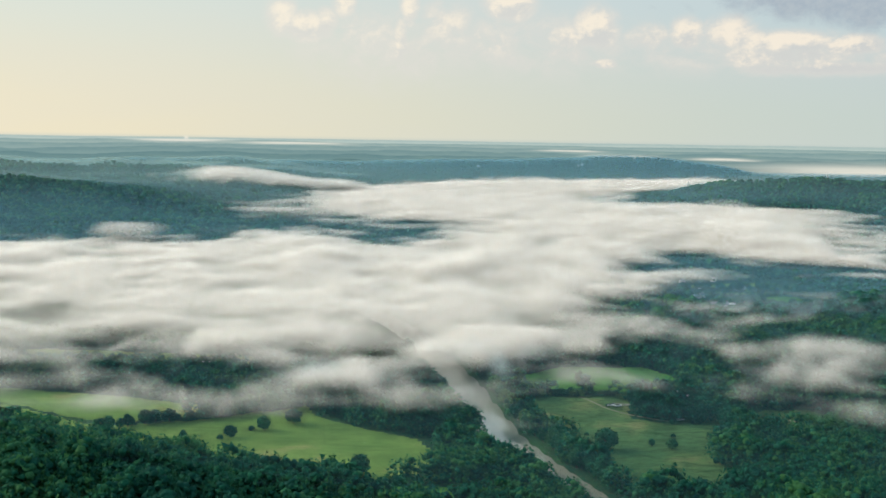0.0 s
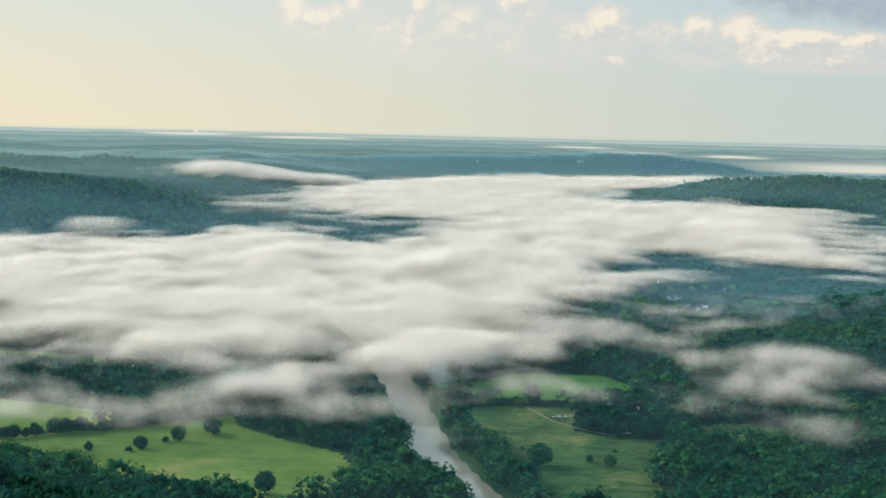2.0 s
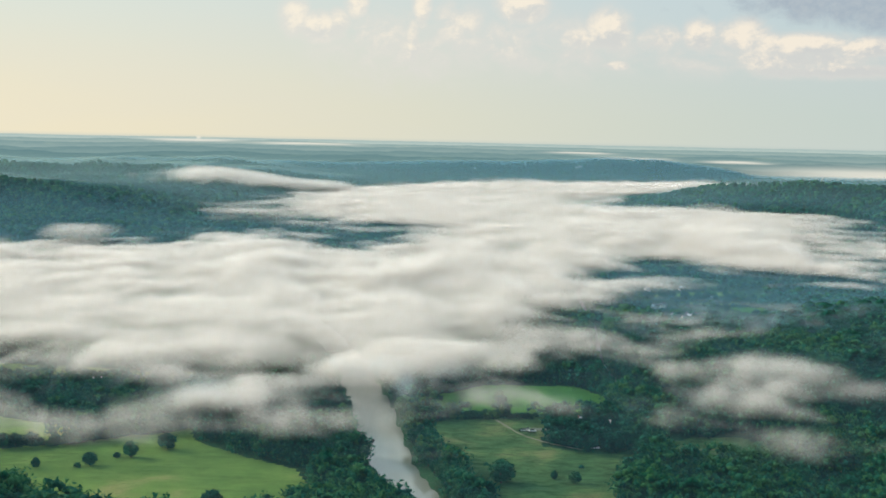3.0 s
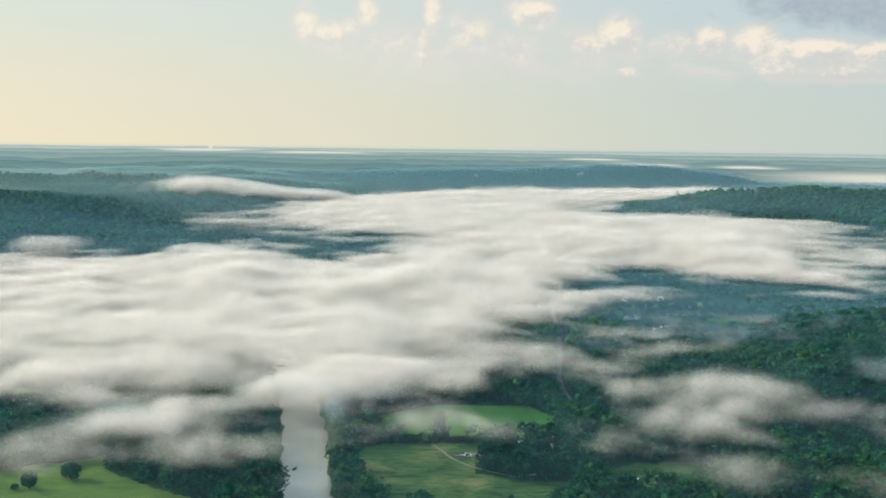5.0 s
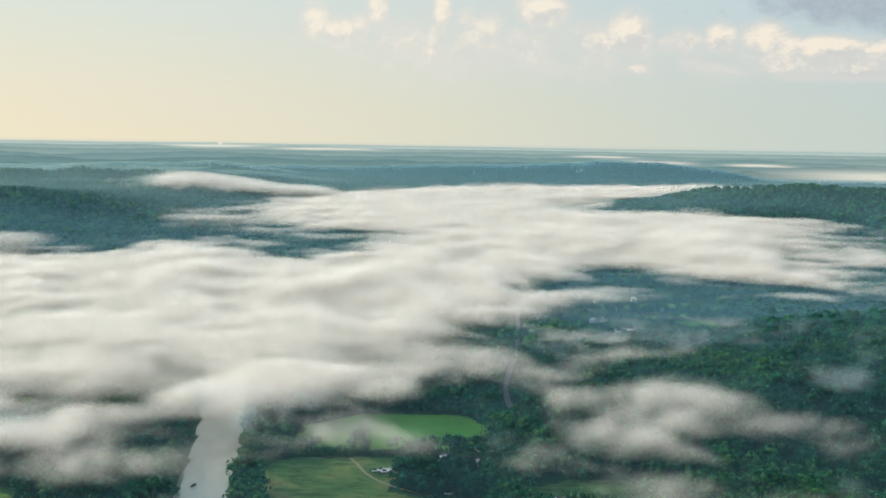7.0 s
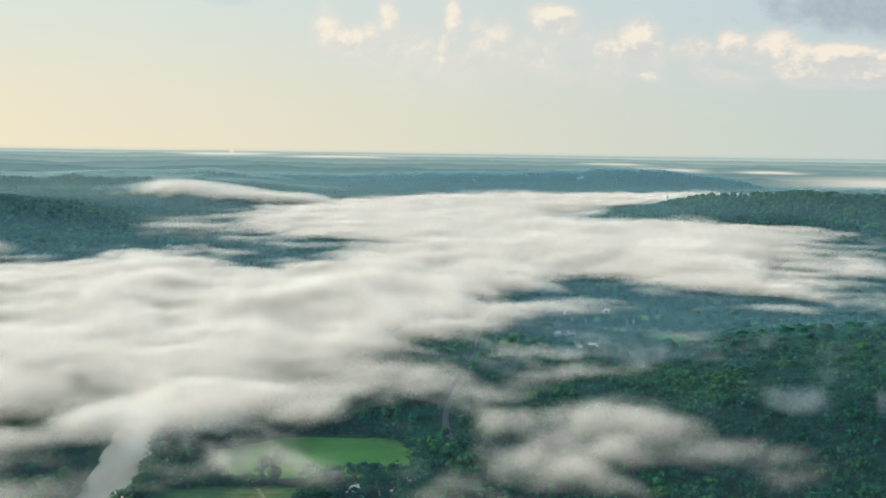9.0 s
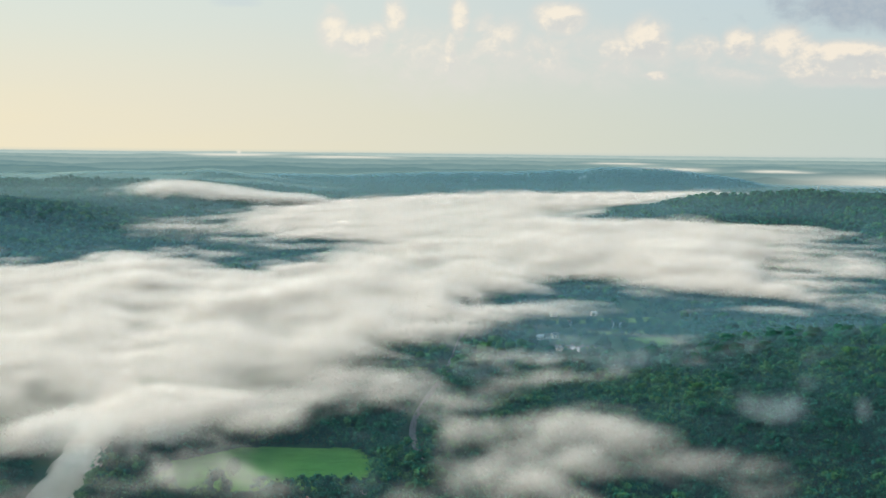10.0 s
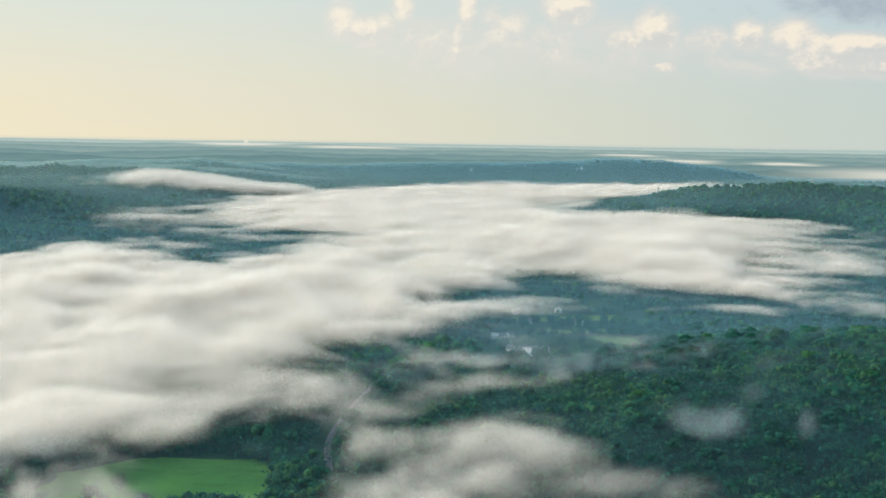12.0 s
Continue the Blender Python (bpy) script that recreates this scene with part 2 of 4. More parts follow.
# crests of the hills that stand out of the fog
WEST_X, WEST_Z = [-2400, -1100, -920, -800, -700, -620, -540, -470], [64, 62, 57, 49, 40, 20, 3, 0]
EAST_X, EAST_Z = [440, 456, 543, 616, 703, 805, 936, 1052, 1152, 1600], [0, 3, 16, 32, 53, 62, 69, 63, 58, 62]


def land(x, y):
    """Height of the ground."""
    x, y = np.asarray(x, float), np.asarray(y, float)
    z = 46 * gauss(x, y, -270, 420, 190, 80)                                          # wooded slope below the start
    z = z + 33 * gauss(x, y, 610, 915, 205, 170) + 9 * gauss(x, y, 380, 790, 110, 90)     # wooded hill east of the road
    rough = fbm(x, y, 150, 3, 7.0) - 0.5
    z = z + 16 * rough * gauss(x, y, 520, 860, 240, 220)
    spur = 1 + 0.55 * (np.abs(fbm(x, y, 330, 3, 12.0) - 0.5) * 4 - 0.6)               # gullies and spurs of the hills
    z = z + np.interp(x, WEST_X, WEST_Z) * (0.86 + 0.16 * spur) * np.exp(-((y - 2220) / np.where(y < 2220, 300, 420)) ** 2)
    z = z + 19 * gauss(x, y, -760, 1760, 400, 190) * spur
    z = z + np.interp(x, EAST_X, EAST_Z) * np.exp(-((y - 2720) / np.where(y < 2720, 330, 260)) ** 2)
    z = z + 44 / (1 + np.exp(-(x - 960) / 45)) * np.exp(-((y - 2230) / 170) ** 2)
    z = z + 26 * gauss(x, y, -520, 2780, 150, 200) + 40 * gauss(x, y, -1350, 3250, 560, 260) * spur + 26 * gauss(x, y, -560, 3500, 330, 170) + 30 * gauss(x, y, -900, 4050, 560, 170) * spur
    z = z + np.interp(x, RIDGE_X, RIDGE_Z) * np.exp(-((y - 4680) / 170) ** 2) * (0.9 + 0.2 * spur)
    rolling = np.abs(fbm(x, y, 620, 3, 21.0) - 0.5) * 4
    z = z + 34 * (1 - np.clip(rolling, 0, 1)) * smooth(y, 2500, 3000) * (1 - smooth(y, 4300, 4600)) * smooth(-x - 0.08 * y, 120, 420)
    far = smooth(y, 1200, 2200)
    z = z + (fbm(x, y, 420, 4) - 0.5) * 26 * far * smooth(z, 6, 30) + (fbm(x, y, 90, 3, 5.0) - 0.5) * (1.2 + 5 * smooth(z, 4, 25))
    bank = river_distance(x, y)
    return np.where(bank < 5, np.minimum(z, np.clip(bank * 0.35, -2.0, 2.0)), z) if np.any(bank < 5) else z


MEADOW = [(-300, 655), (-262, 642), (-193, 600), (-146, 616), (-80, 654), (-69, 630), (-41, 608), (-7, 586), (0, 566), (9, 556), (9, 530), (-26, 503), (-58, 482), (-102, 498), (-164, 535), (-218, 568), (-300, 605)]
NORTH_MEADOW = [(-300, 660), (-255, 640), (-195, 606), (-150, 622), (-140, 650), (-200, 670), (-300, 690)]
RIVER_FIELD = [(66, 690), (126, 700), (128, 673), (124, 640), (146, 627), (174, 629), (158, 590), (154, 540), (152, 490), (112, 490), (86, 545), (76, 586), (61, 634), (50, 662)]
GREEN_FIELD = [(62, 706), (80, 700), (128, 708), (166, 712), (172, 757), (156, 786), (92, 782), (62, 752)]
CLEARING = [(188, 650), (214, 664), (240, 668), (262, 634), (236, 616), (204, 612), (186, 622)]
PATCH = [(344, 1150), (393, 1150), (387, 1088), (366, 1096)]
VALLEY_FIELD = [(276, 1240), (386, 1270), (384, 1234), (284, 1212)]
VALLEY_FIELD_2 = [(310, 1180), (374, 1190), (372, 1166), (318, 1160)]
LOW_FIELD = [(-32, 497), (40, 503), (48, 470), (-30, 462)]
HILL_FIELD = [(-520, 1690), (-425, 1735), (-400, 1712), (-500, 1660)]
MISTY_FIELD = [(-420, 765), (-330, 757), (-200, 750), (-120, 756), (-110, 800), (-420, 820)]
OPEN = [(262, 1030), (330, 1010), (400, 1050), (408, 1290), (268, 1290)]
FIELDS = [OPEN, MISTY_FIELD, MEADOW, NORTH_MEADOW, RIVER_FIELD, GREEN_FIELD, CLEARING, PATCH, VALLEY_FIELD, VALLEY_FIELD_2, LOW_FIELD, HILL_FIELD]
ROAD = [(210, 712), (206, 732), (196, 758), (189, 790), (185, 815), (184, 850), (187, 900), (196, 1000), (203, 1190), (209, 1254), (222, 1310)]

FOG = [(-1200, 790), (-319, 775), (-212, 765), (-148, 748), (-80, 696), (-50, 684), (-22, 718), (10, 742), (40, 748), (72, 738), (124, 748), (146, 792), (165, 845), (190, 890), (212, 980), (226, 1060), (226, 1160), (236, 1310),
       (310, 1430), (400, 1410), (450, 1300), (510, 1235), (550, 1262), (612, 1430), (739, 1750), (900, 2260), (806, 2340), (627, 2440), (407, 2430), (500, 2700), (700, 2980), (1200, 3050),
       (1200, 4150), (894, 4110), (400, 3870), (130, 3806), (-146, 3388), (-380, 2990), (-420, 2700), (-340, 2400), (-300, 2090), (-150, 1880), (-40, 1850), (0, 1700), (-20, 1570), (-80, 1500), (-163, 1600), (-289, 1584), (-390, 1490), (-504, 1465), (-600, 1410), (-1200, 1350)]
# loose wisps: x, y, half widths, thickness
WISPS = [(152, 658, 32.5, 24, 0.85), (203, 580, 27.5, 19.2, 0.51), (376, 752, 42, 20, 0.5), (345, 750, 34, 20, 0.26), (412, 738, 36, 18, 0.45), (320, 912, 40, 21.6, 0.72), (375, 929, 42.5, 21.6, 0.64),
         (385, 786, 57.5, 15.6, 0.51), (440, 874, 56.25, 15.6, 0.38), (282, 574, 35, 19.2, 0.38), (470, 959, 50, 28.8, 0.38), (-170, 650, 60, 24, 0.34), (-250, 644, 60, 24, 0.34), (-320, 664, 60, 24, 0.32), (-215, 689, 70, 24, 0.27), (-60, 654, 30, 22, 0.22),
         (-126, 679, 50, 30, 0.22), (-300, 1950, 75, 110, 0.9), (-600, 2880, 130, 200, 1.6), (-450, 2900, 130, 200, 1.6), (-360, 2960, 120, 200, 1.5), (-480, 1500, 45, 40, 1), (-250, 1720, 60, 70, 0.7),
         (230, 880, 75, 108, 0.18), (60, 664, 24, 40, 0.5), (-40, 664, 30, 30, 0.32), (5, 719, 30, 30, 0.25), (50, 699, 26, 30, 0.5), (330, 1380, 120, 50, 0.3), (620, 1320, 120, 80, 0.4), (-350, 1400, 200, 60, 0.6), (-60, 1760, 40, 110, 0.6), (-420, 1480, 35, 30, 0.9),
         (225, 830, 75, 96, 0.22), (285, 885, 100, 60, 0.2), (400, 679, 50, 21.6, 0.42), (-420, 2100, 130, 130, 0.5), (-350, 704, 60, 30, 0.27), (255, 984, 75, 72, 0.3), (340, 594, 50, 24, 0.26), (16, 714, 24, 26, 0.3), (8, 749, 26, 30, 0.5), (-60, 629, 40, 20, 0.2), (-110, 644, 50, 20, 0.22), (-290, 639, 60, 18, 0.25), (110, 719, 50, 16, 0.5)]


def fog_cover(x, y):
    """How thick the fog lies over a place, 0 to about 1."""
    return smooth(fog_depth(x, y), -0.6, 1.6)


def fog_depth(x, y):
    """How far inside the fog a place lies, in widths of its soft edge."""
    wob = (fbm(x, y, 160, 4, 3.0) - 0.5) * (60 + 0.05 * y)
    wide = (28 + 0.03 * y) * (1 + 0.6 * smooth(y, 1150, 1500) * (1 - smooth(y, 2400, 2900)) * smooth(x - 0.3 * y, -100, 100)) * (1 + 0.7 * smooth(x - 0.1 * y, 0, 120) * (1 - smooth(y, 930, 1150)))
    return (inside(x, y, FOG) + wob) / wide


# ---- meshes ----
def mesh_from(name, verts, faces, material, smooth_faces=True):
    """A mesh from arrays: verts (n, 3), faces (m, 3 or 4)."""
    me = bpy.data.meshes.new(name)
    verts, faces = np.ascontiguousarray(verts, np.float32), np.ascontiguousarray(faces, np.int32)
    k = faces.shape[1]
    me.vertices.add(len(verts))
    me.vertices.foreach_set("co", verts.ravel())
    me.loops.add(faces.size)
    me.loops.foreach_set("vertex_index", faces.ravel())
    me.polygons.add(len(faces))
    me.polygons.foreach_set("loop_start", np.arange(len(faces), dtype=np.int32) * k)
    me.polygons.foreach_set("use_smooth", np.full(len(faces), smooth_faces))
    me.update(calc_edges=True)
    if material:
        me.materials.append(material)
    return me


def attribute(me, name, values):
    a = me.attributes.new(name, "FLOAT", "POINT")
    a.data.foreach_set("value", np.ascontiguousarray(values, np.float32).ravel())


def grid_faces(rows, cols):
    i = (np.arange(rows - 1)[:, None] * cols + np.arange(cols - 1)[None]).ravel()
    return np.stack([i, i + 1, i + cols + 1, i + cols], 1)


def part(name, bm, material, parent=None, label=""):
    me = bpy.data.meshes.new(name)
    bmesh.ops.recalc_face_normals(bm, faces=bm.faces)
    bm.to_mesh(me)
    bm.free()
    me.materials.append(material)
    ob = new(name, me)
    ob.parent = parent
    return tagged(ob, label)


def box(bm, x0, x1, y0, y1, z0, z1):
    m = Matrix.LocRotScale(((x0 + x1) / 2, (y0 + y1) / 2, (z0 + z1) / 2), None, (x1 - x0, y1 - y0, z1 - z0))
    return bmesh.ops.create_cube(bm, size=1, matrix=m)["verts"]


# ---- materials ----
def material(name):
    m = bpy.data.materials.new(name)
    m.use_nodes = True
    return m, Nodes(m.node_tree)


def finish(n, color, rough=0.8, normal=None, spec=0.3, metal=0.0):
    b = n.tree.nodes.new("ShaderNodeBsdfPrincipled")
    n.plug(b.inputs["Base Color"], color if isinstance(color, bpy.types.NodeSocket) else (*color, 1.0))
    n.plug(b.inputs["Roughness"], rough)
    b.inputs["Specular IOR Level"].default_value, b.inputs["Metallic"].default_value = spec, metal
    if normal:
        n.plug(b.inputs["Normal"], normal)
    out = n.tree.nodes.new("ShaderNodeOutputMaterial")
    n.plug(out.inputs[0], b.outputs[0])
    return b


def leaf_material(name, dark, mid, light, by_object=False):
    m, n = material(name)
    p = n.place()
    tone = n.math("ADD", n.math("MULTIPLY", n.noise(p, 0.07, 1, 0.6), 0.45), n.math("MULTIPLY", n.step(n.noise(p, 0.012, 2, 0.6), 0.32, 0.68), 0.55))
    tone = n.math("ADD", n.math("MULTIPLY", tone, 0.7), n.math("MULTIPLY", n.chance() if by_object else n.island(), 0.45))
    c = n.mix(n.step(tone, 0.38, 0.62), dark, mid)
    c = n.mix(n.step(tone, 0.60, 0.82), c, light)
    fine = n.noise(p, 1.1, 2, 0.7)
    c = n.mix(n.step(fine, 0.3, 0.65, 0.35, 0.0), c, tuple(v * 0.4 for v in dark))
    b = finish(n, c, 0.65, n.bump(n.noise(p, 0.75, 3, 0.7), 0.9, 1.2), 0.04)
    glow, both = n.tree.nodes.new("ShaderNodeBsdfTranslucent"), n.tree.nodes.new("ShaderNodeMixShader")
    n.plug(glow.inputs[0], n.mix(0.5, c, light))
    both.inputs[0].default_value = 0.3
    n.plug(both.inputs[1], b.outputs[0]), n.plug(both.inputs[2], glow.outputs[0])
    n.plug([k for k in n.tree.nodes if k.type == "OUTPUT_MATERIAL"][0].inputs[0], both.outputs[0])
    return m


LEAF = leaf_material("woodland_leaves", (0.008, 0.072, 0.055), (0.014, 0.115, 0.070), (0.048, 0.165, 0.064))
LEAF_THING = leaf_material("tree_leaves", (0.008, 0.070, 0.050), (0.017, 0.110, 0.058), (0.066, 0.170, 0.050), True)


def ground_material():
    m, n = material("woodland_floor")
    p = n.place()
    a, b = n.noise(p, 0.02, 5, 0.6), n.noise(p, 0.35, 4, 0.65)
    c = n.mix(n.step(a, 0.35, 0.65), (0.011, 0.050, 0.034), (0.026, 0.078, 0.034))
    c = n.mix(n.step(b, 0.4, 0.7, 0, 0.5), c, (0.05, 0.055, 0.025))
    finish(n, c, 0.9, n.bump(b, 0.6, 1.0), 0.03)
    return m


def grass_material(name, base, pale, tan, tan_at=0.62, rough_share=0.3):
    m, n = material(name)
    p = n.place()
    a, b, c = n.noise(p, 0.018, 5, 0.6, 0.4), n.noise(n.scaled(p, 0.02, 0.16, 0.1), 1.0, 4, 0.6), n.noise(p, 0.9, 4, 0.7)
    col = n.mix(n.step(a, 0.35, 0.65), base, pale)
    col = n.mix(n.step(b, 0.45, 0.72, 0, 0.45), col, tuple(0.6 * v for v in base))
    tuft = n.noise(n.scaled(p, 0.10, 0.22, 0.1), 1.0, 5, 0.7, 0.5)
    col = n.mix(n.step(tuft, 0.42, 0.68, 0, rough_share), col, tuple(0.45 * v for v in base))
    col = n.mix(n.math("MULTIPLY", n.step(a, tan_at, tan_at + 0.16), 0.75), col, tan)
    col = n.mix(n.step(c, 0.35, 0.75, 0.28, 0.0), col, tuple(0.45 * v for v in base))
    finish(n, col, 0.9, n.bump(c, 0.5, 0.4), 0.03)
    return m


GROUND = ground_material()
GRASS = grass_material("meadow_grass", (0.105, 0.190, 0.045), (0.150, 0.240, 0.060), (0.28, 0.25, 0.11), 0.56)
GRASS_RICH = grass_material("lush_grass", (0.050, 0.165, 0.030), (0.085, 0.220, 0.042), (0.18, 0.25, 0.07), 0.75)
GRASS_ROUGH = grass_material("rough_pasture", (0.045, 0.110, 0.042), (0.100, 0.165, 0.052), (0.19, 0.19, 0.085), 0.5, 0.9)


def plain_material(name, color, rough=0.8, vary=0.25, scale=2.0, spec=0.3, bump=0.2):
    m, n = material(name)
    p = n.place()
    a, b = n.noise(p, scale, 4, 0.6), n.noise(p, scale * 8, 3, 0.6)
    c = n.mix(n.step(a, 0.3, 0.7), tuple(v * (1 - vary) for v in color), color)
    c = n.mix(n.step(b, 0.5, 0.75, 0, 0.4), c, tuple(v * (1 - vary) for v in color))
    finish(n, c, rough, n.bump(b, bump, 0.05), spec)
    return m


BARK = plain_material("bark", (0.09, 0.07, 0.05), 0.95, 0.4, 1.5)
WHITE_WALL = plain_material("white_boards", (0.72, 0.72, 0.70), 0.6, 0.12)
GREY_ROOF = plain_material("grey_shingle", (0.16, 0.17, 0.19), 0.8, 0.3)
RED_ROOF = plain_material("rusty_red_roof", (0.42, 0.11, 0.06), 0.6, 0.35, 0.8)
PALE_ROOF = plain_material("pale_metal_roof", (0.62, 0.64, 0.66), 0.45, 0.15)
BRICK = plain_material("dull_brick", (0.30, 0.16, 0.11), 0.85, 0.3)
PANE = plain_material("dark_pane", (0.03, 0.04, 0.05), 0.1, 0.1, 2, 0.5, 0)
DIRT = plain_material("dirt_track", (0.20, 0.19, 0.12), 0.95, 0.35, 0.4)
ASPHALT = plain_material("grey_road", (0.12, 0.12, 0.13), 0.85, 0.2, 0.3)
STEEL = plain_material("galvanised_steel", (0.55, 0.57, 0.58), 0.4, 0.15)
PAINT = plain_material("pale_car_paint", (0.75, 0.76, 0.78), 0.3, 0.06)
RUBBER = plain_material("black_rubber", (0.02, 0.02, 0.02), 0.9, 0.2)


def water_material():
    m, n = material("river_water")
    p = n.place()
    b = n.noise(n.scaled(p, 0.5, 0.2, 1), 1.0, 3, 0.5)
    c = n.mix(n.noise(p, 0.03, 3), (0.19, 0.20, 0.165), (0.24, 0.245, 0.205))
    s = finish(n, c, 0.05, n.bump(b, 0.012, 0.1), 1.0)
    s.inputs["IOR"].default_value = 1.7
    return m


WATER = water_material()


def fog_material(name, tint, size, dense, ragged):
    """One leaf of a drifting cloud: droplets throw light every way, so the leaf's own tilt matters little; torn by noise in the air."""
    m, n = material(name)
    p = n.place()
    big = n.noise(n.scaled(p, size, size, size * 0.9), 1.0, 6, 0.54, 0.35)
    a = n.math("ADD", n.attr("thick"), n.math("MULTIPLY", n.math("SUBTRACT", big, 0.5), n.math("MULTIPLY", n.attr("torn"), ragged)))
    a = n.math("MULTIPLY", n.step(a, 0.0, 1.3), n.math("MULTIPLY", n.attr("dense"), dense))
    aim = n.tree.nodes.new("ShaderNodeVectorMath")
    aim.operation = "NORMALIZE"
    geo = n.tree.nodes.new("ShaderNodeNewGeometry")
    both_ways = n.tree.nodes.new("ShaderNodeVectorMath")
    both_ways.operation = "MULTIPLY_ADD"
    n.plug(both_ways.inputs[0], geo.outputs["Normal"])
    both_ways.inputs[1].default_value = (0.25, 0.25, 0.25)
    both_ways.inputs[2].default_value = (0.48 * math.sin(radians(SUN_AZ)), 0.48 * math.cos(radians(SUN_AZ)), 0.75)
    n.plug(aim.inputs[0], both_ways.outputs[0])
    dif, tra, tp = (n.tree.nodes.new("ShaderNodeBsdf" + k) for k in ("Diffuse", "Translucent", "Transparent"))
    for s in (dif, tra):
        s.inputs[0].default_value = (*tint, 1)
        n.plug(s.inputs["Normal"], aim.outputs[0])
    both, sheen, out = (n.tree.nodes.new("ShaderNodeMixShader") for _ in range(3))
    both.inputs[0].default_value, sheen.inputs[0].default_value = 0.5, 0.3
    n.plug(both.inputs[1], dif.outputs[0]), n.plug(both.inputs[2], tra.outputs[0])
    # droplets throw most of the light onward, so the side towards the sun glows
    onward = n.add("ShaderNodeBsdfAnisotropic", {"Roughness": 0.55, "Color": (*tint, 1), "Normal": aim.outputs[0]})
    n.plug(sheen.inputs[1], both.outputs[0]), n.plug(sheen.inputs[2], onward.outputs[0])
    n.plug(out.inputs[0], a), n.plug(out.inputs[1], tp.outputs[0]), n.plug(out.inputs[2], sheen.outputs[0])
    end = n.tree.nodes.new("ShaderNodeOutputMaterial")
    n.plug(end.inputs[0], out.outputs[0])
    return m


def mist_material(name, tint, through_light=0.5, grain=0.9, size=0.02):
    """A sheet that stands in for hazy air: thins out by the sheet's own thickness and by ragged noise."""
    m, n = material(name)
    a = n.attr("thick")
    if grain:
        rag = n.noise(n.scaled(n.place(), size, size * 0.8, size * 2), 1.0, 2, 0.6)
        a = n.math("ADD", a, n.math("MULTIPLY", n.math("SUBTRACT", rag, 0.5), n.math("MULTIPLY", n.math("MINIMUM", a, 0.5), 3.2 * grain)), clamp=True)
    dif, tra, tp = (n.tree.nodes.new("ShaderNodeBsdf" + k) for k in ("Diffuse", "Translucent", "Transparent"))
    dif.inputs[0].default_value = tra.inputs[0].default_value = (*tint, 1)
    both, out = n.tree.nodes.new("ShaderNodeMixShader"), n.tree.nodes.new("ShaderNodeMixShader")
    both.inputs[0].default_value = through_light
    n.plug(both.inputs[1], dif.outputs[0]), n.plug(both.inputs[2], tra.outputs[0])
    n.plug(out.inputs[0], a), n.plug(out.inputs[1], tp.outputs[0]), n.plug(out.inputs[2], both.outputs[0])
    end = n.tree.nodes.new("ShaderNodeOutputMaterial")
    n.plug(end.inputs[0], out.outputs[0])
    return m


FOG_MIST = fog_material("fog", (0.995, 0.982, 0.955), 0.0105, 0.205, 4.0)
# thin mist: a copy of the fog with bluish shade put into its tint
SHADED_MIST = fog_material("shaded_thin_mist", (0.70, 0.86, 0.95), 0.028, 0.066, 5.0)
# haze sheets: scattered sky light and sunlight are put into the tints
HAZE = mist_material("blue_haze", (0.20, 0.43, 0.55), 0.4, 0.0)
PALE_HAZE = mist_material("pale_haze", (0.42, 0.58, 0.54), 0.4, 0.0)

# ---- ground ----
near_rows = np.concatenate([np.arange(-400, 440, 40.0), np.arange(440, 1000, 4.8)])
far_rows, step_size = [], 4.8
y_now = near_rows[-1]
while y_now < 4960:
    step_size *= 1.012
    y_now += step_size
    far_rows.append(y_now)
ROWS_Y = np.concatenate([near_rows, far_rows])


def fan(rows, cols):
    u = np.linspace(-1, 1, cols)[None]
    half = 360 + 0.60 * np.maximum(rows, 0)[:, None]
    mid = 60 + 0.0 * rows[:, None]
    return mid + u * half, np.repeat(rows[:, None], cols, 1)


gx, gy = fan(ROWS_Y, 250)
gz = land(gx, gy)
ground = new("ground", mesh_from("ground", np.stack([gx, gy, gz], -1).reshape(-1, 3), grid_faces(*gx.shape), GROUND))
tagged(ground, "dark green wooded valley floor and hills", "ground", kind="structure")


def field(poly, mat, label, cell=2.5, lift=0.25):
    xs, ys = zip(*poly)
    nx, ny = int((max(xs) - min(xs)) / cell) + 4, int((max(ys) - min(ys)) / cell) + 4
    x, y = np.meshgrid(min(xs) - cell + cell * np.arange(nx), min(ys) - cell + cell * np.arange(ny))
    keep = inside(x, y, poly) + (fbm(x, y, 14, 3) - 0.5) * 6 > -1.0
    faces = grid_faces(ny, nx)
    faces = faces[keep.ravel()[faces].all(1)]
    used, index = np.unique(faces, return_inverse=True)
    v = np.stack([x, y, land(x, y) + lift], -1).reshape(-1, 3)[used]
    ob = new("field", mesh_from("field", v, index.reshape(-1, 4), mat))
    return tagged(ob, label, "field", kind="structure")


field(MEADOW, GRASS, "green mown meadow with tan stubble beside the river")
field(NORTH_MEADOW, GRASS, "pale green meadow behind a hedgerow", lift=0.32)
field(MISTY_FIELD, GRASS, "misty green meadow before the fog bank", 4, 0.22)
field(RIVER_FIELD, GRASS_ROUGH, "rough green pasture along the river")
field(GREEN_FIELD, GRASS_RICH, "bright green field half under mist")
field(CLEARING, GRASS_ROUGH, "grassy clearing among the woods")
field(OPEN, GROUND, "dark open ground between village gardens", 6, 0.1)
field(PATCH, GRASS_RICH, "small bright green field near the village", 5)
field(VALLEY_FIELD, GRASS, "pale green field beyond the village", 5)
field(VALLEY_FIELD_2, GRASS, "pale green paddock beyond the village", 5)
field(LOW_FIELD, GRASS_RICH, "green field beside the river")
field(HILL_FIELD, GRASS, "pale clearing on a wooded hillside", 8)


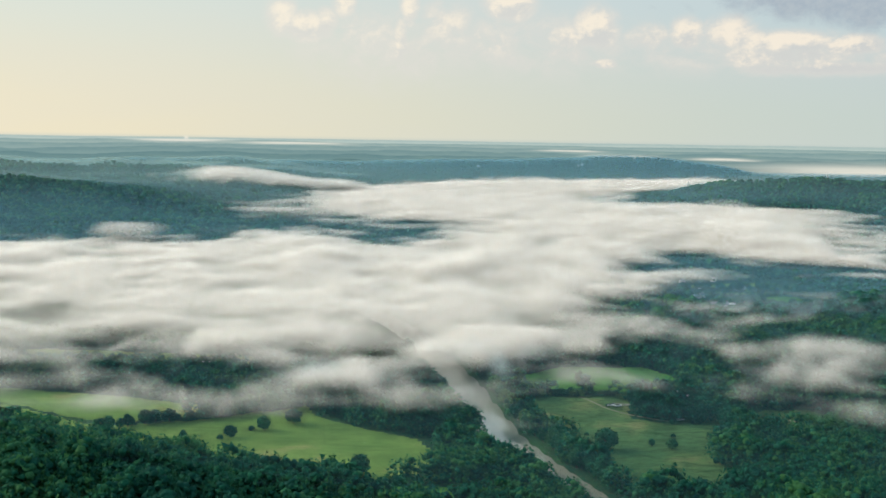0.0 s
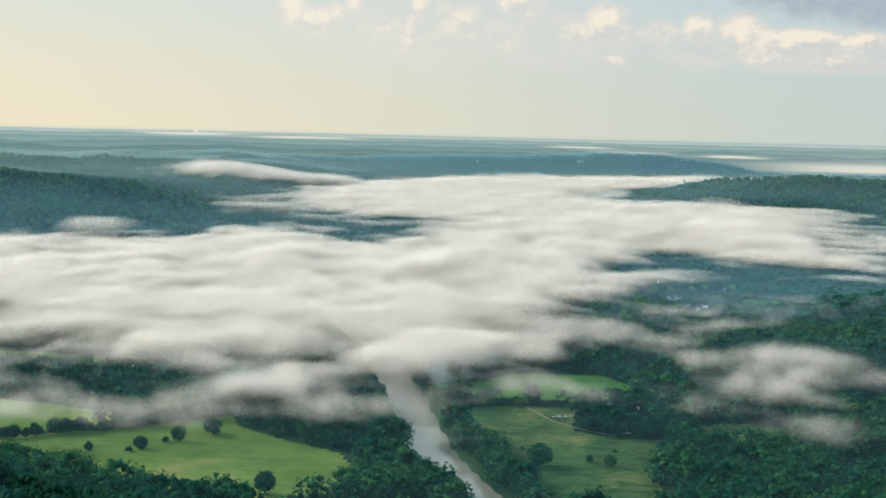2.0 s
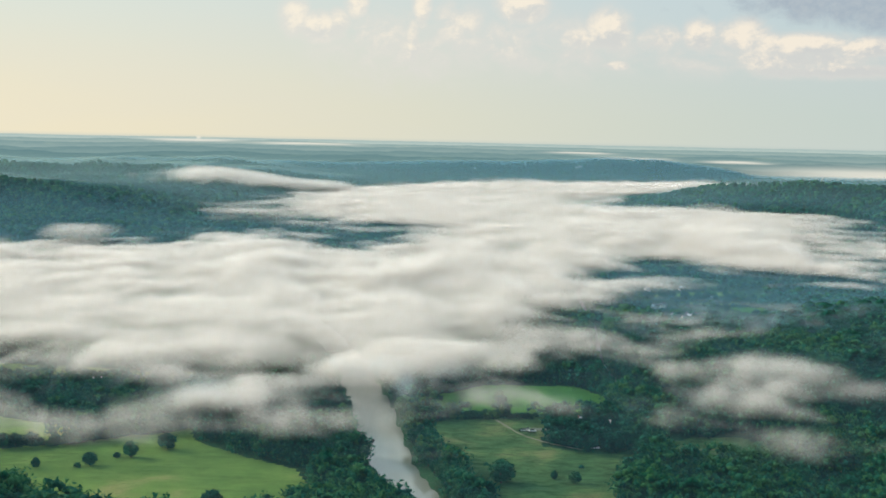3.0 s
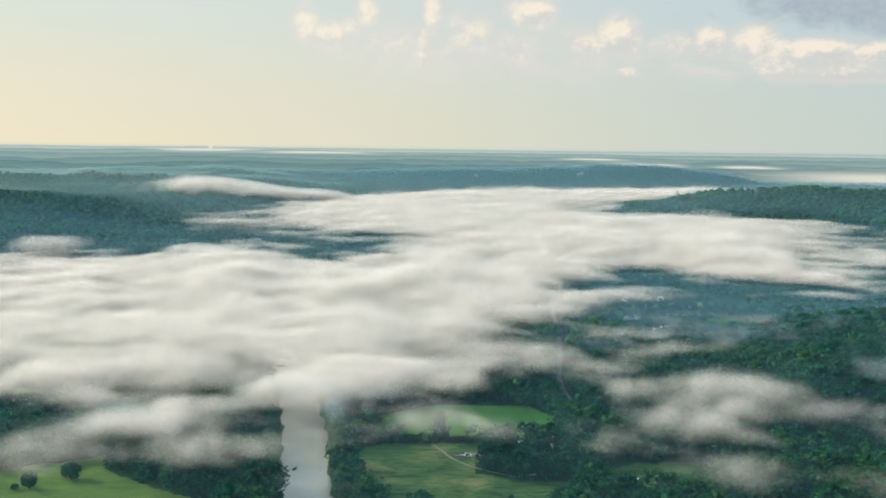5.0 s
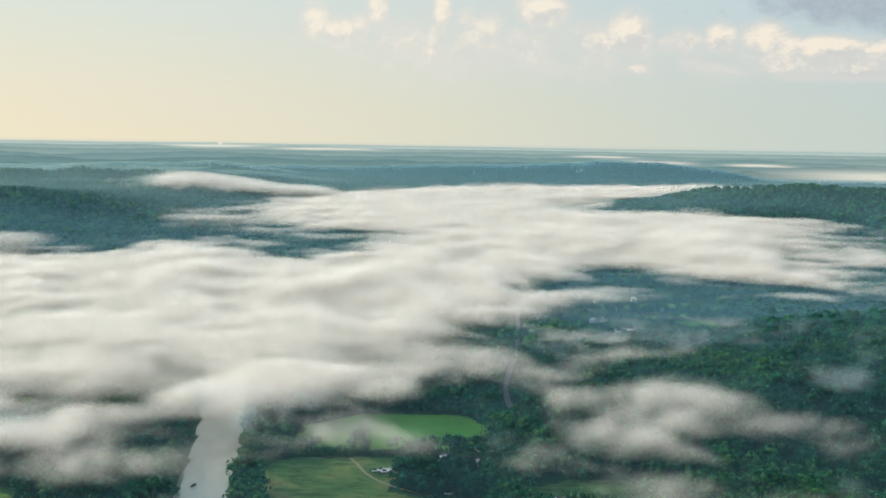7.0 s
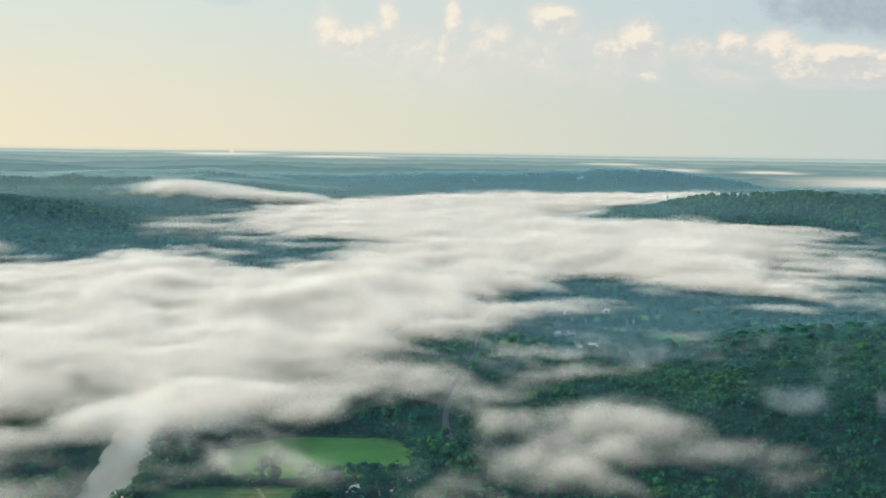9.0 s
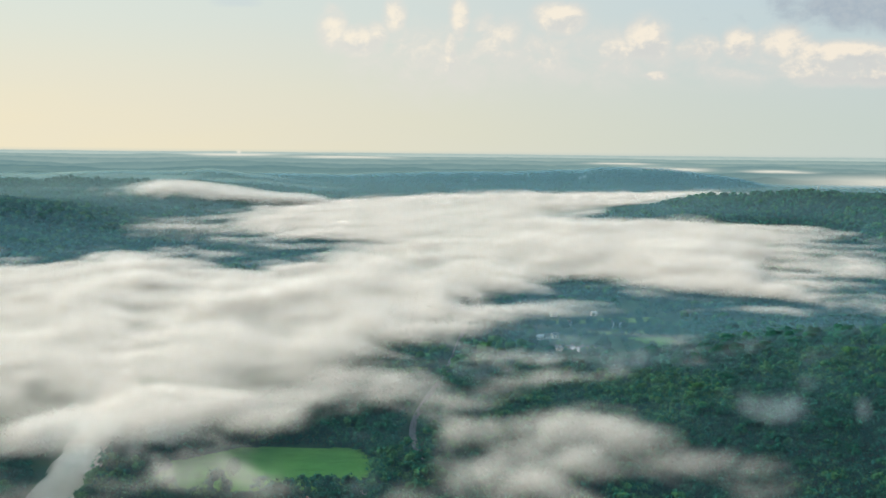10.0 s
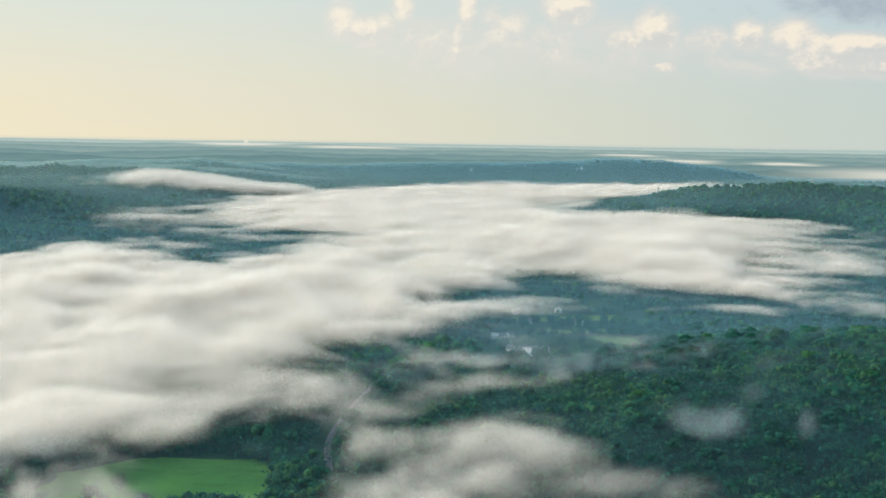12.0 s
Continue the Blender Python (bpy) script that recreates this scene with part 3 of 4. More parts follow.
def ribbon(name, line, halves, mat, lift, label, category, flat=None):
    pts = [Vector((*p, 0)) for p in line]
    fine, hw = [], []
    for i in range(len(pts) - 1):
        p0, p1, p2, p3 = pts[max(i - 1, 0)], pts[i], pts[i + 1], pts[min(i + 2, len(pts) - 1)]
        for k in range(10):
            t = k / 10
            fine.append(0.5 * ((2 * p1) + (p2 - p0) * t + (2 * p0 - 5 * p1 + 4 * p2 - p3) * t * t + (3 * p1 - p0 - 3 * p2 + p3) * t ** 3))
            hw.append(halves[i] + (halves[i + 1] - halves[i]) * t)
    verts = []
    for i, p in enumerate(fine):
        d = (fine[min(i + 1, len(fine) - 1)] - fine[max(i - 1, 0)]).normalized()
        s = Vector((d.y, -d.x, 0))
        for k in (-1, -0.33, 0.33, 1):
            q = p + s * hw[i] * k
            verts.append((q.x, q.y, flat if flat is not None else float(land(np.array([q.x]), np.array([q.y]))[0]) + lift))
    ob = new(name, mesh_from(name, np.array(verts), grid_faces(len(fine), 4), mat))
    return tagged(ob, label, category, kind="structure")


ribbon("water", RIVER, [w + 1 for w in RIVER_HALF], WATER, 0, "smooth pale river reflecting the morning sky", "river", flat=-0.35)
ribbon("road", ROAD, [2.0] * len(ROAD), ASPHALT, 0.6, "grey asphalt road through the woods", "road")
for track in ([(98, 690), (105, 674), (110, 663), (118, 652), (128, 643), (145, 632)], [(190, 622), (199, 631), (215, 640), (236, 632)]):
    ribbon("dirt_track", track, [0.9] * len(track), DIRT, 0.5, "pale worn dirt track across the pasture", "track")

# ---- trees ----
GOLD = (1 + 5 ** 0.5) / 2
ICO_V = np.array([(-1, GOLD, 0), (1, GOLD, 0), (-1, -GOLD, 0), (1, -GOLD, 0), (0, -1, GOLD), (0, 1, GOLD), (0, -1, -GOLD), (0, 1, -GOLD), (GOLD, 0, -1), (GOLD, 0, 1), (-GOLD, 0, -1), (-GOLD, 0, 1)]) / math.hypot(1, GOLD)
ICO_F = np.array([int(c, 16) for c in "0b5 051 017 07a 0ab 159 5b4 ba2 a76 718 394 342 326 368 389 495 24b 62a 867 981".replace(" ", "")]).reshape(-1, 3)


def crown_shape(rng, clumps, leaves, size=(0.30, 0.46), tall=1.0, leaf=0.1):
    """A crown about 1 in radius from its foot at 0: lumps of foliage and loose sprays of leaves."""
    vs, fs, count = [], [], 0
    for i in range(clumps):
        a, h = rng.uniform(0, 2 * math.pi), rng.uniform(0.0, 1.0) ** 0.8
        r = math.sqrt(max(0.0, 1 - (2 * h - 0.85) ** 2 * 0.8)) * rng.uniform(0.45, 0.78)
        c = np.array([r * math.cos(a), r * math.sin(a), (0.3 + 1.35 * h) * tall])
        s = rng.uniform(*size) * np.array([1, 1, rng.uniform(0.75, 1.0)])
        vs.append(c + ICO_V * rng.uniform(0.68, 1.28, (12, 1)) * s)
        fs.append(ICO_F + count)
        count += 12
    if leaves:
        u = rng.normal(size=(leaves, 3))
        u /= np.linalg.norm(u, axis=1)[:, None]
        c = u * rng.uniform(0.85, 1.1, (leaves, 1)) * np.array([0.95, 0.95, 0.85 * tall]) + np.array([0, 0, 0.95 * tall])
        tri = c[:, None] + rng.normal(size=(leaves, 3, 3)) * leaf
        vs.append(tri.reshape(-1, 3))
        fs.append(np.arange(leaves * 3).reshape(-1, 3) + count)
    return np.concatenate(vs), np.concatenate(fs)


def joined_trees(name, spots, heights, shapes, label, mat=LEAF, sink=0.1, spread=(0.42, 0.62), seed=1):
    """One wood: crowns at spots (n, 2), joined."""
    rng = np.random.RandomState(seed)
    vs, fs, count = [], [], 0
    base = land(spots[:, 0], spots[:, 1])
    which = rng.randint(0, len(shapes), len(spots))
    for k, (sv, sf) in enumerate(shapes):
        mine = np.where(which == k)[0]
        if not len(mine):
            continue
        a = rng.uniform(0, 2 * math.pi, len(mine))
        h = heights[mine]
        r = h * rng.uniform(*spread, len(mine))
        top = sv[:, 2].max()
        ca, sa = np.cos(a)[:, None], np.sin(a)[:, None]
        x = (sv[:, 0] * ca - sv[:, 1] * sa) * r[:, None] + spots[mine, 0][:, None]
        y = (sv[:, 0] * sa + sv[:, 1] * ca) * r[:, None] + spots[mine, 1][:, None]
        z = sv[:, 2] / top * h[:, None] * (1 + sink) - sink * h[:, None] + base[mine][:, None]
        vs.append(np.stack([x, y, z], -1).reshape(-1, 3))
        fs.append((sf[None] + (np.arange(len(mine)) * len(sv))[:, None, None] + count).reshape(-1, 3))
        count += len(mine) * len(sv)
    ob = new(name, mesh_from(name, np.concatenate(vs), np.concatenate(fs), mat))
    return tagged(ob, label, "woodland", kind="stuff")


def scatter(x0, x1, y0, y1, gap, seed):
    rng = np.random.RandomState(seed)
    x, y = np.meshgrid(np.arange(x0, x1, gap), np.arange(y0, y1, gap * 0.87))
    x = x + (np.arange(x.shape[0])[:, None] % 2) * gap / 2
    p = np.stack([x, y], -1).reshape(-1, 2)
    return p + rng.uniform(-0.36, 0.36, p.shape) * gap


def in_view(p, margin=0.03):
    """A corridor wide enough for the whole flight."""
    x, y = p[:, 0], p[:, 1]
    left = np.minimum(10 - (0.43 + margin) * (y - 10), 280 - (0.50 + margin) * (y - 267))
    right = np.maximum(10 + (0.42 + margin) * (y - 10), 280 + (0.39 + margin) * (y - 267))
    near = np.where(x > 200, 440 + (x - 200) * 1.0, 430) - np.clip(3.0 * land(x, y), 0, 70)
    return (x > left) & (x < right) & (y > near)


def free_of(p, margin=3.0):
    x, y = p[:, 0], p[:, 1]
    ok = river_distance(x, y) > 6.0
    for poly in FIELDS:
        ok &= inside(x, y, poly) < -margin * 0.6
    for (ax, ay), (bx, by) in zip(ROAD, ROAD[1:]):
        dx, dy = bx - ax, by - ay
        t = np.clip(((x - ax) * dx + (y - ay) * dy) / (dx * dx + dy * dy), 0, 1)
        ok &= np.hypot(x - ax - t * dx, y - ay - t * dy) > 8
    for hx, hy, r in YARDS:
        ok &= np.hypot(x - hx, y - hy) > r
    return ok


YARDS = [(-167, 745, 8), (-54, 489, 9), (146, 683, 5), (162, 682, 5), (170, 700, 6), (268, 586, 13), (194, 620, 10), (298, 1066, 26), (277, 1135, 14), (307, 1019, 12), (122, 672, 8)]


def hidden(p):
    """Trees buried under the thick of the fog need not stand there."""
    return (inside(p[:, 0], p[:, 1], FOG) > 70 + 0.03 * p[:, 1]) & (land(p[:, 0], p[:, 1]) < 9)


rng = np.random.RandomState(11)
NEAR = [crown_shape(rng, 32, 200, (0.13, 0.24), leaf=0.08) for _ in range(9)]
HALF = [crown_shape(rng, 20, 120, (0.15, 0.29), leaf=0.085) for _ in range(8)]
MID = [crown_shape(rng, 6, 12, (0.4, 0.6)) for _ in range(7)]
LUMP = [crown_shape(rng, 1, 0, (0.9, 1.1)) for _ in range(7)]
FAR = [crown_shape(rng, 3, 0, (0.55, 0.8)) for _ in range(7)]


def wood(name, box4, gap, height, shapes, label, seed, thin=0.0):
    p = scatter(*box4, gap, seed)
    p = p[in_view(p) & free_of(p) & ~hidden(p)]
    q = np.random.RandomState(seed + 1)
    if thin:
        p = p[fbm(p[:, 0], p[:, 1], 90, 3, 2.0) > thin]
    tall = (1 - 0.25 * fog_cover(p[:, 0], p[:, 1])) * height * (0.75 + 0.55 * q.rand(len(p))) * (0.8 + 0.4 * fbm(p[:, 0], p[:, 1], 60, 2, 8.0))
    return joined_trees(name, p, tall, shapes, label, seed=seed + 2)


wood("woodland", (-420, 640, 350, 650), 11.2, 15.5, NEAR, "dense dark green broadleaf woods by the river", 21)
wood("woodland", (-420, 640, 650, 790), 11.0, 14.0, HALF, "dense dark green woods along the fog's edge", 26)
wood("woodland", (-420, 760, 790, 960), 11.2, 14.0, HALF, "dense green woods on the misty hillside", 31)
wood("woodland", (-420, 760, 960, 1060), 10.2, 14.0, MID, "dark green woods beyond the misty hillside", 36)
wood("woodland", (-700, 1000, 1060, 1500), 13.0, 12, MID, "blue-green woods round the village fields", 41, 0.36)
wood("woodland", (-1000, 1500, 1500, 2050), 14.0, 12, FAR, "wooded hillside rising out of the fog", 51)
wood("woodland", (-1400, 1700, 2050, 3000), 19.5, 15, FAR, "wooded hills above the fog", 61)
wood("woodland", (-2400, 2400, 3000, 4900), 25.0, 13, LUMP, "far hazy wooded ridges", 71)


# ---- fog ----
def fog_top(x, y):
    """Height of the fog's upper side: broad swells with soft billows on them."""
    swell = np.clip((fbm(x, y, 520, 2, 6.0) - 0.5) * 2.2 + 0.5, 0, 1)
    puff = np.clip(np.abs(fbm(x, y, 260, 2, 2.0) - 0.5) * 4.5, 0, 1.1)
    small = np.clip(np.abs(fbm(x, y, 120, 2, 9.0) - 0.5) * 4.5, 0, 1.1)
    deep = 0.55 + 0.45 * smooth(y, 700, 1300)
    return (8 + 9 * swell + 8 * np.sqrt(puff) + 6 * np.sqrt(small)) * deep


def pruned(name, x, y, z, thick, dense, torn, mat, least):
    """A sheet of cloud, without the parts too thin to see."""
    faces = grid_faces(*x.shape)
    flat = thick.ravel()
    faces = faces[(flat[faces] > least).any(1)]
    if not len(faces):
        return None
    used, index = np.unique(faces, return_inverse=True)
    me = mesh_from(name, np.stack([x, y, z], -1).reshape(-1, 3)[used], index.reshape(-1, 4), mat)
    attribute(me, "thick", flat[used])
    attribute(me, "dense", np.broadcast_to(dense, x.shape).ravel()[used])
    attribute(me, "torn", np.broadcast_to(torn, x.shape).ravel()[used])
    return new(name, me)


def fog_shell(share, lo=560, hi=4500, rows=170, cols=120):
    """One shell of the fog, at a share of its full height."""
    y = lo * (hi / lo) ** np.linspace(0, 1, rows)
    u = np.linspace(-1, 1, cols)[None]
    mid, half = (60 - 0.02 * y)[:, None], (250 + 0.47 * y)[:, None]
    x, yy = mid + u * half, np.repeat(y[:, None], cols, 1)
    cover, earth = fog_cover(x, yy), land(x, yy)
    z = 4 + share * fog_top(x, yy) * (0.3 + 0.7 * cover)
    gaps = smooth(fbm(x, yy, 300, 3, 4.4) + 0.25 * cover - 0.16 * smooth(x - 0.25 * yy, -150, 250), 0.26, 0.56)
    deep = np.clip(fog_depth(x, yy), -4, 1.7)
    thick = 0.66 - 0.25 * share + np.where(deep < 0, 0.34, 0.5) * deep - 0.5 * (1 - gaps) * (0.25 + 0.8 * share) - 0.5 * share ** 2
    thick = np.maximum(thick, 0.42 + 0.15 * deep - 0.3 * share - smooth(yy, 930, 1100))          # a thin veil before the thick of it
    thick = thick - 1.6 * smooth(earth, 5, 15)
    z = np.maximum(z, earth + 16 + 7 * share)
    ob = pruned("fog_bank", x, yy, z, thick, 0.72 + 0.28 * smooth(y, 720, 1500)[:, None], 1.1 - 0.5 * smooth(y, 1000, 2300)[:, None], FOG_MIST, -0.75)
    return tagged(ob, "white valley fog with soft billows", "fog", kind="stuff")


for k in range(14):
    fog_shell(0.1 + 1.2 * k / 13)


def mist_sheet(box4, cell, lift, tall, share, dense, mat):
    """Loose shreds of mist over the trees: one leaf of them."""
    x, y = np.meshgrid(np.arange(box4[0], box4[1], cell), np.arange(box4[2], box4[3], cell))
    total = np.zeros(x.shape)
    for cx, cy, rx, ry, amount in WISPS:
        if box4[2] - 100 < cy < box4[3] + 100:
            total = np.maximum(total, 0) + amount * gauss(x + (fbm(x, y, 40, 2, 1.0) - 0.5) * 30, y, cx, cy, 1.15 * rx, 1.15 * ry)
    thick = 1.4 * total - 0.82 - 0.45 * share * share
    ob = pruned("mist_wisp", x, y, land(x, y) + lift + tall * (0.5 + 0.5 * share), thick, dense, 1.0, mat, -0.55)
    return tagged(ob, "thin ragged wisps of white mist over trees", "mist", "mist wisps", "stuff")


for k in range(10):
    mist_sheet((-440, 620, 530, 1110), 7.5, 17.0, 13.0, -1 + 2 * k / 9, 1.0, SHADED_MIST)
for k in range(11):
    mist_sheet((-900, 900, 1250, 3200), 24.0, 22.0, 18.0, -1 + 2 * k / 10, 0.75, FOG_MIST)

# tinted sheets draped over the land stand in for distance haze, thicker with every kilometre of air
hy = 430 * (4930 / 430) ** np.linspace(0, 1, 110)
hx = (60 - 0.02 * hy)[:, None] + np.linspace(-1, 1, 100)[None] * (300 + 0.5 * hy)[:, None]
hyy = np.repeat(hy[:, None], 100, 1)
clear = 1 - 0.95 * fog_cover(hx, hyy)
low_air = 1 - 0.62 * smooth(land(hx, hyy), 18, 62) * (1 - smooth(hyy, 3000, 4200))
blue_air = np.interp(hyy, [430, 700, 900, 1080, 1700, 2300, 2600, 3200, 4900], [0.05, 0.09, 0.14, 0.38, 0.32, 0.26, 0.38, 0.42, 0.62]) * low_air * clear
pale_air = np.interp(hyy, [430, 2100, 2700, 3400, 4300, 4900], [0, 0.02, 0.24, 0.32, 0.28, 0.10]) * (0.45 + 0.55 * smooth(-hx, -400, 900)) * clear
for lift, air, mat, label in ((12, blue_air, HAZE, "blue tinted sheet standing in for morning haze over the land"), (17, blue_air, HAZE, "blue tinted sheet standing in for morning haze over the land"), (22, pale_air, PALE_HAZE, "pale tinted sheet standing in for sunlit haze over far lowlands")):
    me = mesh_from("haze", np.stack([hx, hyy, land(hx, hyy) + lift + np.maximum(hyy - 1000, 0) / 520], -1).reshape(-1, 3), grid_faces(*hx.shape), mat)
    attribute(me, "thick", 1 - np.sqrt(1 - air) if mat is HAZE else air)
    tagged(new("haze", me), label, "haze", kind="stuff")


# ---- single trees ----
def tree_kind(seed, height, clumps=26, leaves=420, narrow=0.42, name="tree"):
    """A broadleaf tree: tapered trunk with limbs, and a crown of many leaf lumps."""
    q = np.random.RandomState(seed)
    thing = new(name)
    bm = bmesh.new()
    foot = height * 0.045

    def limb(a, b, r0, r1, sides=7):
        d = (b - a)
        m = Matrix.Translation((a + b) / 2) @ d.to_track_quat("Z", "Y").to_matrix().to_4x4()
        bmesh.ops.create_cone(bm, cap_ends=True, segments=sides, radius1=r0, radius2=r1, depth=d.length, matrix=m)

    knee = Vector((0.02 * height, 0.01 * height, 0.35 * height))
    limb(Vector((0, 0, -0.6)), knee, foot, foot * 0.62)
    limb(knee, Vector((0.0, 0.03 * height, 0.72 * height)), foot * 0.62, foot * 0.2)
    for k in range(6):
        a, h = k * 1.1 + q.uniform(0, 0.6), q.uniform(0.22, 0.55)
        start = Vector((0.02 * height, 0.01 * height, h * height))
        limb(start, start + Vector((math.cos(a) * 0.28, math.sin(a) * 0.28, 0.22)) * height, foot * 0.36, foot * 0.1, 5)
    part("trunk", bm, BARK, thing)
    sv, sf = crown_shape(q, clumps, leaves, (0.22, 0.4))
    low = 0.1 if name == "tree" else -0.08
    sv = sv * np.array([narrow * height, narrow * height, (1 - low) * height / sv[:, 2].max()]) + np.array([0, 0, low * height])
    crown = new("crown", mesh_from("crown", sv, sf, LEAF_THING, False))
    crown.parent = thing
    return thing


def stand(kind, x, y, scale=1.0, turn=0.0, label="", group="", category="tree"):
    z = float(land(np.array([x]), np.array([y]))[0])
    m = pose(x, y, z, 0, 0, turn) @ Matrix.Diagonal((scale, scale, scale, 1))
    ob = copy_thing(kind, m)
    ob.scale = (scale, scale, scale)
    return tagged(ob, label, category, group)


def retire(*kinds):
    for kind in kinds:
        for ob in (*kind.children_recursive, kind):
            bpy.data.objects.remove(ob)


KINDS = [tree_kind(100 + k, 10.0, 38, 380, narrow=w) for k, w in enumerate((0.42, 0.5, 0.36, 0.46))]
BUSHES = [tree_kind(120 + k, 4.0, 20, 260, 0.6, "bush") for k in range(2)]
for x, y, size, k, label in [(-97, 598, 0.95, 0, "dark green broadleaf tree alone in a meadow"), (-82, 613, 1.0, 1, "wide green broadleaf tree alone in a meadow"), (-138, 575, 0.62, 2, "small round tree alone in a meadow"),
                             (-113, 582, 0.78, 1, "dark broadleaf tree beside a bush in a meadow"), (-34, 514, 1.15, 0, "tall dark tree at the meadow's lower edge"), (97, 573, 1.3, 1, "large dark tree in the rough pasture"),
                             (134, 575, 0.72, 3, "small tree in the rough pasture"), (101, 730, 1.0, 2, "misty tree at the edge of a green field"), (124, 581, 0.5, 2, "small young tree in the rough pasture"),
                             (104, 703, 0.8, 0, "tree beside the field hedge"), (-210, 770, 1.7, 2, "tall misty tree rising out of fog"), (-150, 745, 1.2, 0, "misty tree beside a white house"), (-178, 748, 1.3, 1, "misty tree beside a white house"),
                             (-245, 745, 1.4, 1, "broad misty tree before the fog"), (-330, 745, 1.5, 1, "broad misty tree before the fog")]:
    stand(KINDS[k], x, y, size, 40 * k + x, label)
for x, y, size in [(-118, 578, 0.8), (-104, 597, 0.85), (112, 668, 0.5), (140, 600, 0.6), (90, 600, 0.6), (-70, 505, 0.9), (-20, 503, 1.1), (-12, 500, 1.0), (-5, 502, 1.2), (4, 507, 1.1)]:
    stand(BUSHES[int(abs(x)) % 2], x, y, size, x * 7, "low dark green bush standing in grass", "bushes", "bush")
# hedgerow across the meadow
q = np.random.RandomState(5)
LINE = [(-192, 592), (-170, 604), (-142, 616), (-125, 627), (-103, 640), (-80, 654)]
for k in range(30):
    i = min(int(k / 6), 4)
    t = k / 6 - i
    x, y = (LINE[i][n] + t * (LINE[i + 1][n] - LINE[i][n]) + q.uniform(-2, 2) for n in (0, 1))
    stand(KINDS[q.randint(4)], x, y, q.uniform(0.45, 0.95), q.uniform(0, 360), "dark green tree in a hedgerow between meadows", "hedgerow trees")
# dense hedge between pasture and green field
for k in range(26):
    stand(BUSHES[k % 2], 68 + k * 1.2 + q.uniform(-0.5, 0.5), 692 + q.uniform(-1.5, 1.5) + 0.15 * k, q.uniform(1.1, 1.5), q.uniform(0, 360), "dense dark hedge bush beside a field", "hedge", "bush")
for k in range(7):
    stand(BUSHES[k % 2], 103 + k * 2.8, 697 + q.uniform(-1, 1), q.uniform(0.7, 1.1), q.uniform(0, 360), "low hedge bush beside a field", "hedge", "bush")
# trees on both banks
done = 0
for (ax, ay), (bx, by), w in zip(RIVER[1:9], RIVER[2:10], RIVER_HALF[1:9]):
    length = math.hypot(bx - ax, by - ay)
    nx, ny = (by - ay) / length, -(bx - ax) / length
    for k in range(int(length / 7.5)):
        t = (k + 0.5) * 7.5 / length
        for side in (-1, 1):
            off = w + q.uniform(5.5, 9)
            x, y = ax + t * (bx - ax) + side * nx * off, ay + t * (by - ay) + side * ny * off
            if y < 445 or y > 712 or (side > 0 and q.rand() < 0.2):
                continue
            stand(KINDS[q.randint(4)], x, y, q.uniform(0.7, 1.25), q.uniform(0, 360), "leafy green tree on the river bank", "riverbank trees")
# hedges and garden trees round the village
for (ax, ay), (bx, by), count in [((262, 1205), (400, 1228), 26), ((300, 1150), (400, 1158), 15), ((312, 1192), (392, 1202), 12), ((272, 1045), (395, 1075), 18), ((268, 1100), (345, 1095), 14), ((270, 1270), (400, 1290), 16), ((392, 1085), (400, 1160), 10)]:
    for k in range(int(1.4 * count)):
        t = (k / 1.4 + q.uniform(-0.3, 0.3)) / count
        stand(KINDS[q.randint(4)], ax + t * (bx - ax) + q.normal() * 7, ay + t * (by - ay) + q.normal() * 7, q.uniform(0.35, 0.95), q.uniform(0, 360), "small dark tree in a village hedge", "village trees")
retire(*KINDS, *BUSHES)


